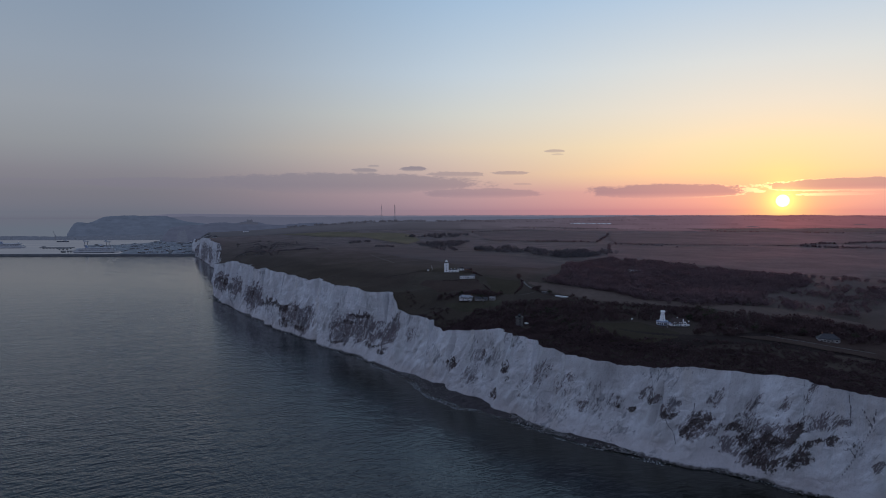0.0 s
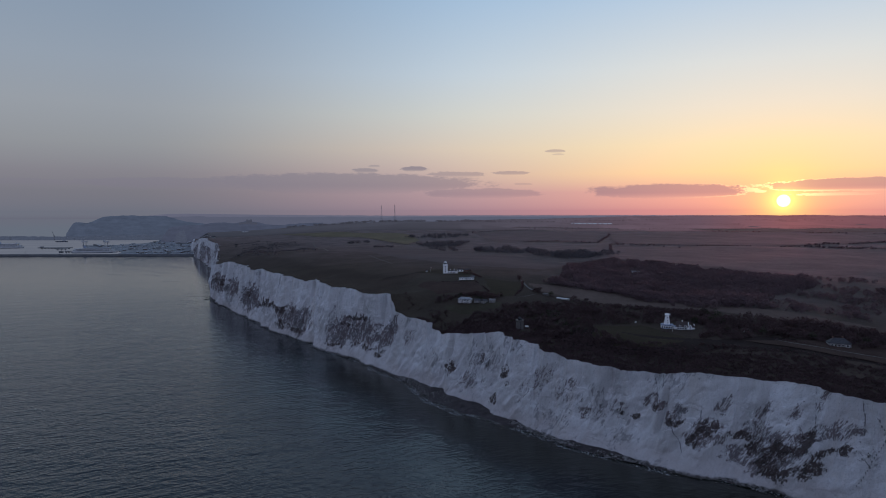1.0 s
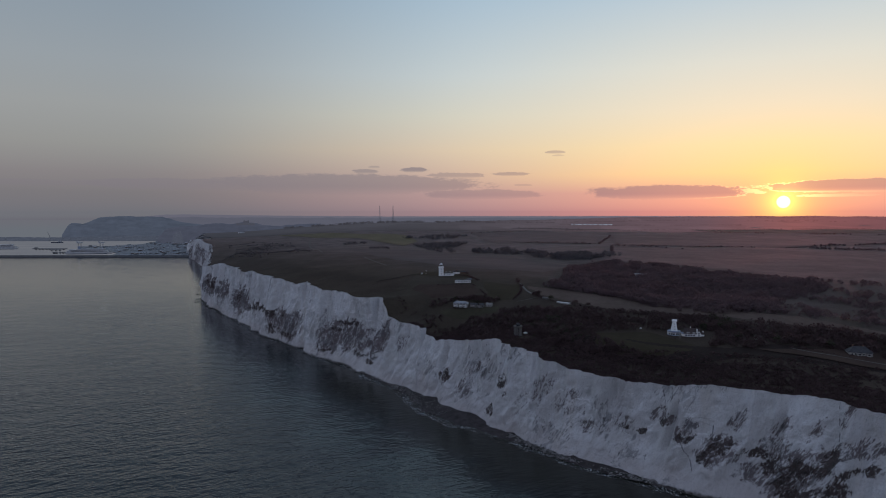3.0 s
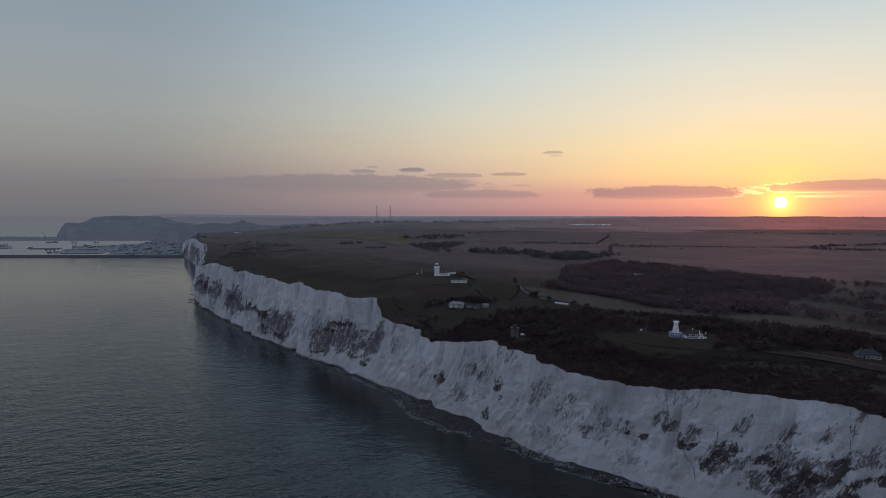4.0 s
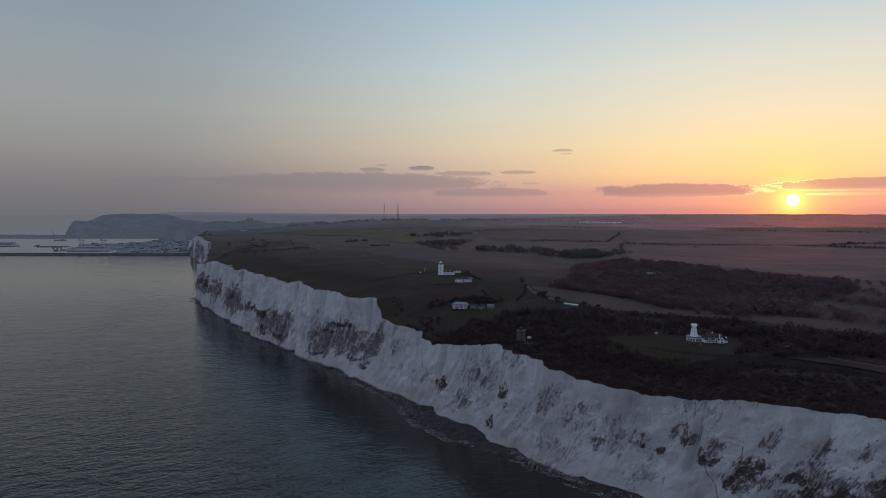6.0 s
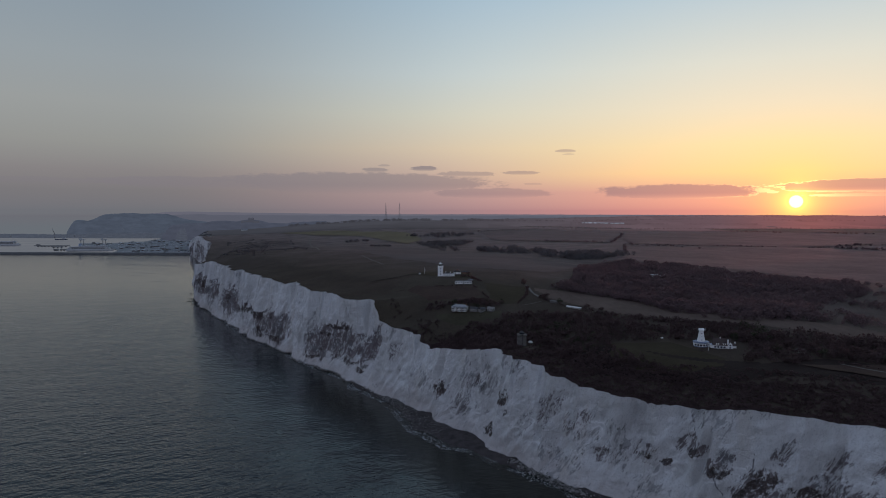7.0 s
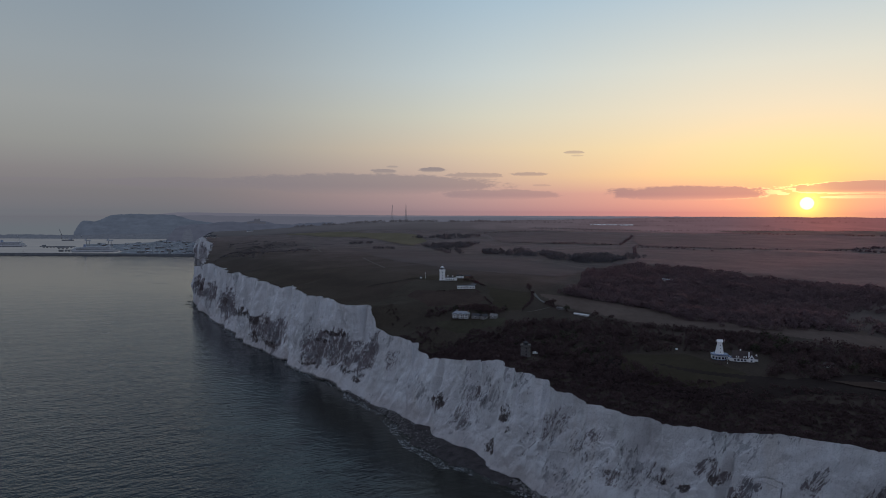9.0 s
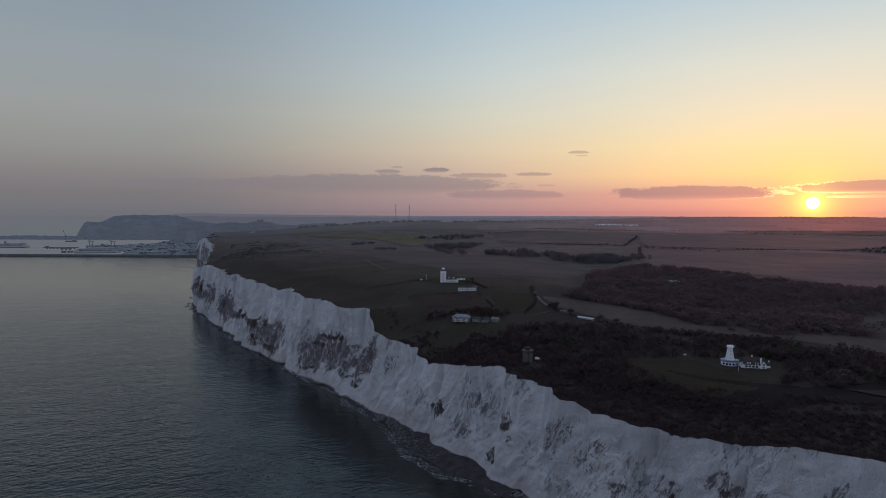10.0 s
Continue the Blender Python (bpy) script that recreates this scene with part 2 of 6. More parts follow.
_d = np.linalg.norm(CONTROLS[:, None, :2] - CONTROLS[None, :, :2], axis=2)
WEIGHTS = np.linalg.solve(spread(_d), CONTROLS[:, 2] - 115.0)


def rolling(x, y):
    """Low swells of the ground, about a metre and a half."""
    return (np.sin(x / 61.0 + 1.3 * np.sin(y / 97.0)) + np.sin(y / 53.0 + 1.7 * np.sin(x / 83.0 + 1.0))) * 0.8


def edge_q(p):
    """How far inland the cliff's top edge lies, along p."""
    return np.interp(p, FOOT_GRID, FOOT_LINE) + 10.0


def ground(x, y):
    """Height of the land at x, y (numbers or arrays)."""
    x, y = np.asarray(x, float), np.asarray(y, float)
    z = np.full(np.broadcast(x, y).shape, 115.0)
    for (cx, cy, _), wt in zip(CONTROLS, WEIGHTS):
        z = z + wt * spread(np.hypot(x - cx, y - cy))
    far = np.clip((y - 3600.0) / 1300.0, 0, 1)
    far = far * far * (3 - 2 * far)
    crest = np.interp(x, CREST_X, CREST_Z) + 1.5 * np.sin(x / 190.0) + 1.0 * np.sin(x / 71.0)
    z = z * (1 - far) + crest * far
    z = z - np.clip(y - 4900.0, 0, 200) * 0.25
    z = z + rolling(x, y)
    p, q = x * ALONG[0] + y * ALONG[1], x * INLAND[0] + y * INLAND[1]
    near = np.clip((q - edge_q(p)) / 90.0, 0, 1)
    near = near * near * (3 - 2 * near)
    return np.interp(p, TOP_GRID, TOP_LINE) * (1 - near) + z * near


def at(x, y, lift=0.0):
    return (x, y, float(ground(x, y)) + lift)


def value_noise(a, b, seed):
    """Smooth noise from -1 to 1 over two arrays."""
    ia, ib = np.floor(a), np.floor(b)
    fa, fb = a - ia, b - ib
    fa, fb = fa * fa * (3 - 2 * fa), fb * fb * (3 - 2 * fb)

    def rnd(i, j):
        s = np.sin(i * 127.1 + j * 311.7 + seed * 74.7) * 43758.5453
        return 2 * (s - np.floor(s)) - 1
    return (rnd(ia, ib) * (1 - fa) + rnd(ia + 1, ib) * fa) * (1 - fb) + (rnd(ia, ib + 1) * (1 - fa) + rnd(ia + 1, ib + 1) * fa) * fb


def sheet(name, xs, ys, zs, mat, smooth=True):
    """A grid of quads through three arrays of one shape."""
    r, c = xs.shape
    idx = np.arange(r * c).reshape(r, c)
    quads = np.stack([idx[:-1, :-1], idx[:-1, 1:], idx[1:, 1:], idx[1:, :-1]], -1).reshape(-1, 4)
    me = bpy.data.meshes.new(name)
    me.from_pydata(np.stack([xs, ys, zs], -1).reshape(-1, 3).tolist(), [], quads.tolist())
    me.materials.append(mat)
    me.shade_smooth() if smooth else me.shade_flat()
    return new(name, me)


# ---- grass and ploughland
def land_material():
    mat = bpy.data.materials.new("clifftop_grass_and_scrub")
    mat.use_nodes = True
    n = Nodes(mat.node_tree)
    pos = n.add("ShaderNodeNewGeometry").outputs["Position"]
    sq = n.add("ShaderNodeMapping", Vector=pos, Scale=(1.0, 0.55, 0.0), Rotation=(0, 0, 0.5)).outputs[0]
    cell = n.add("ShaderNodeTexVoronoi", Vector=sq, Scale=0.0045, Randomness=0.85)
    fields = n.ramp(n.add("ShaderNodeSeparateColor", Color=cell.outputs["Color"]).outputs[0],
                    [(0.0, (0.045, 0.033, 0.025)), (0.25, (0.055, 0.040, 0.033)), (0.45, (0.045, 0.034, 0.026)), (0.65, (0.062, 0.044, 0.037)),
                     (0.85, (0.048, 0.036, 0.029)), (1.0, (0.052, 0.043, 0.031))])
    spot = n.add("ShaderNodeSeparateXYZ", Vector=pos)
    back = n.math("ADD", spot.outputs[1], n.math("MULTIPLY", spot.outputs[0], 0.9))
    # Stand-in for haze: base colour pales with distance, more so to the right.
    haze_fade = n.band(n.math("ADD", back, n.math("MULTIPLY", n.noise(pos, 0.004, 4.0, 0.6), 900.0)), 1300.0, 2600.0)
    fields = n.mix(n.math("MULTIPLY", haze_fade, 0.85), fields, (0.138, 0.108, 0.105, 1))
    blotch = n.band(n.noise(pos, 0.02, 5.0, 0.6), 0.35, 0.65)
    col = n.mix(n.math("MULTIPLY", blotch, 0.4), fields, (0.024, 0.0185, 0.0145, 1))
    fine = n.math("ADD", 0.85, n.math("MULTIPLY", n.noise(pos, 0.35, 4.0, 0.65), 0.8))
    col = n.mix(1.0, col, n.add("ShaderNodeCombineXYZ", X=fine, Y=fine, Z=fine).outputs[0], "MULTIPLY")
    b = n.add("ShaderNodeBsdfPrincipled", Base_Color=col, Roughness=0.9)
    b.inputs["Specular IOR Level"].default_value = 0.05
    n.put(b, "Normal", n.add("ShaderNodeBump", Strength=0.7, Distance=0.6, Height=n.noise(pos, 0.6, 5.0, 0.7)).outputs[0])
    n.add("ShaderNodeOutputMaterial", Surface=b.outputs[0])
    return mat


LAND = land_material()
ps = np.concatenate([np.arange(-420, 140, 2.4), np.arange(140, 720, 1.1), np.arange(720, 1720, 1.7), np.arange(1720, 2700, 5.0), np.arange(2700, 3700, 4.0), np.arange(3700, 5060, 16.0)])


def face_offset(p, h, top):
    """How far the cliff's face stands inland of its foot line, at height h."""
    v = h / np.maximum(top, 1.0)
    lean = 10.0 * v ** 0.85
    talus = -6.0 * np.clip(1 - v / 0.16, 0, 1) ** 1.5 * (0.6 + 0.8 * value_noise(p / 23.0, p * 0, 9))
    butt = 6.0 * value_noise(p / 46.0, h / 260.0, 1) + 6.0 * value_noise(p / 19.0 + h / 150.0, h / 90.0 + p / 300.0, 2)
    ribs = 2.2 * np.abs(value_noise(p / 11.0 + h / 20.0, h / 30.0, 3)) + 0.9 * value_noise(p / 6.0 + h / 11.0, h / 10.0, 4) + 0.4 * value_noise(p / 2.6 + h / 5.0, h / 4.0, 13)
    # broken blocks that stand out from the face
    ribs = ribs + 0.8 * np.round(1.5 * value_noise(p / 8.0 + h / 16.0, h / 13.0 - p / 60.0, 18)) / 1.5
    ledge = 0.5 * value_noise(p / 9.0, h / 5.0 + p / 30.0, 5)
    gully = 7.0 * np.clip(np.abs(value_noise(p / 60.0 + h / 240.0, h / 400.0, 6)) * -6 + 1, 0, 1) * np.clip(v * 1.5, 0, 1)
    # sharp edges between bays of the face
    arete = -5.5 * np.clip(1 - 2.4 * np.abs(value_noise(p / 31.0 + h / 500.0, h / 600.0, 14)), 0, 1) - 2.4 * np.clip(1 - 3.0 * np.abs(value_noise(p / 12.0 + h / 160.0, h / 240.0, 15)), 0, 1)
    broken = np.clip((p - 1760.0) / 160.0, 0, 1) * (6.0 * value_noise(p / 60.0, h / 90.0, 16) + 5.0 * np.abs(value_noise(p / 24.0, h / 60.0, 17)))
    # small bays bitten out of the upper edge
    bays = np.clip(2 * v - 0.9, 0, 1) * (4.5 * np.abs(value_noise(p / 20.0, p * 0, 19)) + 1.8 * value_noise(p / 6.5, h / 30.0, 20) - 1.5)
    # gullies with a steep farther wall, cut back from the edge
    for at_p, deep in ((1360, 7.0), (1265, 9.0), (1012, 11.0), (893, 6.0), (786, 12.0), (668, 7.0), (489, 5.0), (462, 4.0)):
        bays = bays + deep * np.where(p < at_p, np.exp(-np.clip(at_p - p, 0, 400) / 16.0), 0.0) * np.clip(2.4 * v - 1.2, 0, 1)
    return lean + talus + bays + arete * np.clip(v * 2.2, 0.1, 1) + broken + (butt + ribs + gully) * (0.3 + 0.9 * np.sin(math.pi * np.clip(v, 0, 1) ** 0.8)) + ledge


q_foot = np.interp(ps, FOOT_GRID, FOOT_LINE)
z_top = np.interp(ps, TOP_GRID, TOP_LINE) + 0.7 * value_noise(ps / 11.0, ps * 0, 7) + 0.5 * value_noise(ps / 3.1, ps * 0, 8)
ROWS_UP = 92
hs = np.linspace(0, 1, ROWS_UP)[:, None] * (z_top[None, :] + 1.5) - 1.5
pp = np.broadcast_to(ps, hs.shape)
qs = q_foot[None, :] + face_offset(pp, np.maximum(hs, 0), np.broadcast_to(z_top, hs.shape))
q_edge = qs[-1]


def from_pq(p, q):
    return p * ALONG[0] + q * INLAND[0], p * ALONG[1] + q * INLAND[1]


# patches on the face: along the coast, height, half length, half height
FAR_SCRUB = [(1571, 56, 50, 16), (1183, 48, 62, 8), (1228, 37, 28, 7), (1103, 46, 36, 7), (1107, 17, 22, 9), (1053, 15, 29, 6), (1312, 50, 24, 16),
             (843, 63, 24, 3.5), (872, 51, 14, 3.5), (910, 13, 26, 4.5), (828, 22, 29, 3.5), (784, 17, 11, 4), (1860, 40, 40, 24), (2010, 50, 50, 34)]
MID_SCRUB = [(606, 36, 10, 8), (500, 53, 8, 9), (494, 41, 4, 3), (527, 14, 9, 6), (365, 38, 7, 4), (347, 38, 4, 2.5), (326, 51, 5, 4), (419, 48, 3, 3), (400, 43, 3, 2.5)]
NEAR_SCRUB = [(309, 41, 5, 5), (285, 38, 8, 10), (294, 28, 5, 7), (263, 38, 9, 4), (250, 33, 9, 8), (232, 30, 13, 13), (230, 17, 13, 8), (211, 43, 7, 13),
              (206, 26, 8, 10), (199, 40, 6, 5), (185, 44, 7, 5), (175, 42, 3, 4), (227, 40, 10, 4)]
# The patches at 2640 and 2900 are added grey, painting haze on the cliff.
FAR_SLUMPS_AND_HAZE = [(1062, 35, 55, 24), (1027, 34, 18, 27), (843, 43, 67, 23), (894, 28, 31, 17), (767, 46, 11, 26), (749, 57, 12, 24), (705, 55, 12, 10), (1311, 46, 60, 30),
              (1436, 53, 44, 26), (1580, 50, 70, 26), (2010, 50, 70, 44), (2180, 45, 80, 50), (2380, 50, 100, 54), (2640, 40, 90, 40), (2900, 40, 100, 44), (3150, 36, 70, 30)]
NEAR_SLUMPS = [(574, 29, 14, 14), (606, 34, 14, 11), (553, 53, 18, 8), (471, 39, 7, 13), (447, 57, 10, 17), (420, 50, 15, 12), (365, 40, 12, 8), (329, 55, 12, 7), (388, 33, 13, 8),
               (274, 61, 5, 9), (248, 45, 13, 10), (221, 66, 4, 10), (191, 58, 13, 8), (156, 32, 4, 6), (309, 46, 7, 11), (202, 80, 3, 10), (245, 61, 6, 9), (230, 30, 26, 20), (285, 36, 14, 12), (255, 22, 18, 10)]
# open cracks and other thin dark lines: from and to, along the coast and height
CRACKS = [(159, 76, 163, 56), (163, 56, 178, 19), (168, 76, 163, 61), (316, 49, 302, 16), (208, 89, 206, 62), (177, 84, 176, 58), (290, 60, 289, 45), (177, 45, 171, 37), (329, 77, 324, 54)]
scrub, scar, crack = np.zeros_like(hs), np.zeros_like(hs), np.zeros_like(hs)
ragged = 0.55 * value_noise(pp / 6.0 + hs / 9.0, hs / 6.0, 50) + 0.35 * value_noise(pp / 2.5 + hs / 4.0, hs / 2.5, 51)


def patch_reach(cp, ch, hl, hh):
    return ((pp - cp + 0.45 * (hs - ch)) / hl) ** 2 + ((hs - ch) / hh) ** 2


for spot in FAR_SCRUB + MID_SCRUB + NEAR_SCRUB:
    scrub = np.maximum(scrub, np.clip(1.35 - 0.8 * patch_reach(*spot) + ragged, 0, 1))
for spot in FAR_SLUMPS_AND_HAZE + NEAR_SLUMPS:
    scar = np.maximum(scar, np.clip(1.45 - 0.9 * patch_reach(*spot) + ragged, 0, 1) * (1.0 if spot[0] > 720 else 0.78 if spot[0] < 335 else 0.52))
for p0, h0, p1, h1 in CRACKS:
    u = np.clip(((pp - p0) * (p1 - p0) + (hs - h0) * (h1 - h0)) / ((p1 - p0) ** 2 + (h1 - h0) ** 2), 0, 1)
    away = np.hypot(pp - p0 - u * (p1 - p0) - 0.5 * value_noise(hs / 4.0, hs * 0, 52), hs - h0 - u * (h1 - h0))
    crack = np.maximum(crack, np.clip(1.4 - away / 0.6, 0, 1))


def chalk_material():
    mat = bpy.data.materials.new("white_chalk")
    mat.use_nodes = True
    n = Nodes(mat.node_tree)
    pos = n.add("ShaderNodeNewGeometry").outputs["Position"]

    def drawn(name):
        a = n.add("ShaderNodeAttribute")
        a.attribute_name = name
        return a.outputs["Fac"]
    patch, greyed, cracked = drawn("scrub"), drawn("scar"), drawn("crack")
    high = n.add("ShaderNodeSeparateXYZ", Vector=pos).outputs[2]
    # the slant of the fractures in the face
    turned = n.add("ShaderNodeMapping", Vector=pos, Rotation=(0, 0, -2.251)).outputs[0]
    turned = n.add("ShaderNodeMapping", Vector=turned, Rotation=(0, 0.55, 0)).outputs[0]
    slant = n.add("ShaderNodeMapping", Vector=turned, Scale=(1, 1, 0.13)).outputs[0]
    blocky = n.add("ShaderNodeMapping", Vector=turned, Scale=(1, 1, 0.45)).outputs[0]
    tall = n.add("ShaderNodeMapping", Vector=pos, Scale=(1, 1, 0.22)).outputs[0]
    flat = n.add("ShaderNodeMapping", Vector=pos, Scale=(0.12, 0.12, 1)).outputs[0]

    def centred(vec, scale, detail, rough, by):
        return n.math("MULTIPLY", n.math("SUBTRACT", n.noise(vec, scale, detail, rough), 0.5), by)
    col = n.ramp(n.band(n.noise(tall, 0.05, 5.0, 0.6), 0.3, 0.7), [(0, (0.61, 0.61, 0.61)), (0.4, (0.68, 0.68, 0.685)), (1, (0.74, 0.745, 0.755))])
    # mottled weathering and flint bands
    col = n.mix(n.math("MULTIPLY", n.band(n.noise(blocky, 0.22, 6.0, 0.7), 0.54, 0.64), 0.15), col, (0.36, 0.365, 0.38, 1))
    col = n.mix(n.math("MULTIPLY", n.band(n.noise(tall, 0.16, 6.0, 0.68), 0.58, 0.66), 0.16), col, (0.34, 0.34, 0.35, 1))
    col = n.mix(n.math("MULTIPLY", n.band(n.noise(flat, 0.55, 3.0, 0.6), 0.56, 0.72), 0.22), col, (0.42, 0.41, 0.40, 1))
    col = n.mix(n.math("MULTIPLY", n.band(n.noise(tall, 0.035, 4.0, 0.6), 0.56, 0.68), 0.26), col, (0.62, 0.56, 0.49, 1))
    # damp, faintly pink foot
    damp = n.math("MULTIPLY", n.band(n.math("ADD", high, n.math("MULTIPLY", n.noise(pos, 0.05, 3.0), 24.0)), 38.0, 14.0), 0.55)
    col = n.mix(damp, col, (0.44, 0.385, 0.375, 1))
    weed = n.band(n.math("ADD", high, n.math("MULTIPLY", n.noise(pos, 0.2, 3.0), 6.0)), 6.5, 3.5)
    col = n.mix(weed, col, (0.075, 0.068, 0.062, 1))
    # thin grey runnels down the slant
    col = n.mix(n.math("MULTIPLY", n.band(n.noise(slant, 0.55, 5.0, 0.7), 0.57, 0.61), 0.22), col, (0.28, 0.28, 0.295, 1))
    # grey slumps and added haze patches, finely hatched on the slant
    hatch = n.math("ADD", centred(slant, 0.2, 5.0, 0.65, 3.0), centred(slant, 0.9, 6.0, 0.8, 5.4))
    hatched = n.math("MULTIPLY", n.band(n.math("SUBTRACT", greyed, n.math("ADD", hatch, 0.60)), -0.06, 0.1), n.band(greyed, 0.02, 0.35))
    rust = n.ramp(n.noise(pos, 0.07, 3.0), [(0.32, (0.105, 0.102, 0.115)), (0.52, (0.112, 0.080, 0.085))])
    col = n.mix(n.math("MULTIPLY", hatched, 0.86), col, rust)
    # loose drifts of the same, away from the great slumps
    drift = n.band(n.noise(pos, 0.022, 4.0, 0.6), 0.5, 0.64)
    loose = n.math("ADD", n.math("MULTIPLY", drift, 0.3), centred(slant, 0.25, 6.0, 0.72, 1.7))
    col = n.mix(n.math("MULTIPLY", n.band(loose, 0.31, 0.38), 0.62), col, (0.22, 0.22, 0.23, 1))
    tuft = n.math("ADD", n.math("MULTIPLY", drift, 0.2), centred(blocky, 0.4, 5.0, 0.7, 1.9))
    col = n.mix(n.math("MULTIPLY", n.band(tuft, 0.40, 0.43), 0.8), col, (0.07, 0.064, 0.06, 1))
    # dark scrub and soil in sharp-edged clusters
    lump = n.math("ADD", centred(blocky, 0.16, 4.0, 0.6, 2.6), centred(blocky, 0.6, 6.0, 0.76, 4.4))
    broken = n.math("MULTIPLY", n.band(n.math("SUBTRACT", patch, n.math("ADD", lump, 0.80)), -0.05, 0.05), n.band(patch, 0.0, 0.2))
    soil = n.ramp(n.noise(pos, 0.3, 4.0), [(0.3, (0.034, 0.030, 0.028)), (0.6, (0.085, 0.062, 0.058))])
    col = n.mix(n.math("MULTIPLY", broken, 0.96), col, soil)
    col = n.mix(n.math("MULTIPLY", n.band(n.math("ADD", cracked, centred(pos, 0.45, 3.0, 0.6, 1.4)), 0.55, 0.8), 0.85), col, (0.10, 0.10, 0.11, 1))
    col = n.mix(n.math("MULTIPLY", n.band(n.noise(blocky, 1.5, 4.0, 0.75), 0.56, 0.60), 0.42), col, (0.28, 0.28, 0.285, 1))
    b = n.add("ShaderNodeBsdfPrincipled", Base_Color=col, Roughness=0.92)
    b.inputs["Specular IOR Level"].default_value = 0.2
    relief = n.math("ADD", n.math("MULTIPLY", n.noise(blocky, 0.5, 6.0, 0.75), 0.8), n.math("ADD", n.math("MULTIPLY", n.noise(tall, 0.3, 5.0, 0.65), 0.4), n.math("MULTIPLY", n.noise(pos, 1.2, 4.0, 0.75), 0.4)))
    n.put(b, "Normal", n.add("ShaderNodeBump", Strength=1.0, Distance=1.3, Height=relief).outputs[0])
    n.add("ShaderNodeOutputMaterial", Surface=b.outputs[0])
    return mat


CHALK = chalk_material()
cx_, cy_ = from_pq(pp, qs)
cliff = tagged(sheet("cliff", cx_, cy_, hs, CHALK, smooth=False), "white chalk sea cliffs streaked with dark scrub", "cliff", kind="structure")
for key, values in (("scrub", scrub), ("scar", scar), ("crack", crack)):
    cliff.data.attributes.new(key, "FLOAT", "POINT").data.foreach_set("value", values.reshape(-1).astype(np.float32))

ds = np.concatenate([np.linspace(0, 30, 11), 30 + np.geomspace(4, 5600, 92)])[:, None]
gq = q_edge[None, :] * np.clip(1 - ds / 30, 0, 1) + np.clip(ds / 30, 0, 1) * (q_foot[None, :] + 10.0) + ds
gp = np.broadcast_to(ps, gq.shape)
gx, gy = from_pq(gp, gq)
gz = ground(gx, gy)
turf = np.clip(ds / 14.0, 0, 1)
gz = gz * turf + (1 - turf) * z_top[None, :] 
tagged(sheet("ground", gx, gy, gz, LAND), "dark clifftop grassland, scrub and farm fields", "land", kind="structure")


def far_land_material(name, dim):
    """Farmland miles off: haze put into its emission, warmer towards the sunset."""
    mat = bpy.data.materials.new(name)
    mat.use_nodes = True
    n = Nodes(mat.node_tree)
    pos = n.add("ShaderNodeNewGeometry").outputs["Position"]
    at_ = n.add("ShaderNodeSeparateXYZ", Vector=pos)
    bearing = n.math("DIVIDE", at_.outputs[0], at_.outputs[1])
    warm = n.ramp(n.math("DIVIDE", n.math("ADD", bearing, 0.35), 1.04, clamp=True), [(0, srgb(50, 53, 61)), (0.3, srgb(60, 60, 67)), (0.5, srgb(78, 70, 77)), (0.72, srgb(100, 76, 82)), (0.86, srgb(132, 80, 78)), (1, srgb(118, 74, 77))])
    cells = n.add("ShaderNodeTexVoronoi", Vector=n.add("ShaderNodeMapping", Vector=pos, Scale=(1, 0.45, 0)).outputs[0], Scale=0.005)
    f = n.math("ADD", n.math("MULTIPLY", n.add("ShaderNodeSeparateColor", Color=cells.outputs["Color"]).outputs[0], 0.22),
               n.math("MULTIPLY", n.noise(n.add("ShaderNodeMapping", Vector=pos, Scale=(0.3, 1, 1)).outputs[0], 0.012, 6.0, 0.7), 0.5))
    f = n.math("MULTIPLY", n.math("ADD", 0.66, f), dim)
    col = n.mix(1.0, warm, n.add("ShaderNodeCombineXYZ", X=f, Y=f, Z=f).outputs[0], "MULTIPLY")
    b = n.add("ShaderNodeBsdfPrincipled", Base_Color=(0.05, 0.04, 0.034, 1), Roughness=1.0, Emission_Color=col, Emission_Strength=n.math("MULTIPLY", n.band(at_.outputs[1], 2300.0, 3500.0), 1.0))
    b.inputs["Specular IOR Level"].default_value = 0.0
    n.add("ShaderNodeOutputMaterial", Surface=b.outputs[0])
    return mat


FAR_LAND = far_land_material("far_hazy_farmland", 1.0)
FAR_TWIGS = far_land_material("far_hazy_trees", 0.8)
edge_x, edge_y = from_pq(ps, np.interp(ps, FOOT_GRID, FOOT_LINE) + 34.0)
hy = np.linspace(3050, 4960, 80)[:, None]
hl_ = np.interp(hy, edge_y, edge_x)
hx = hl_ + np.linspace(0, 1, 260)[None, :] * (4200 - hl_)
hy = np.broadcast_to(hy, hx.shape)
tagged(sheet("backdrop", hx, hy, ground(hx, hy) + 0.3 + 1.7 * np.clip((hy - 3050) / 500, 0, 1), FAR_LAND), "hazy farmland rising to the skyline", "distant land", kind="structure")

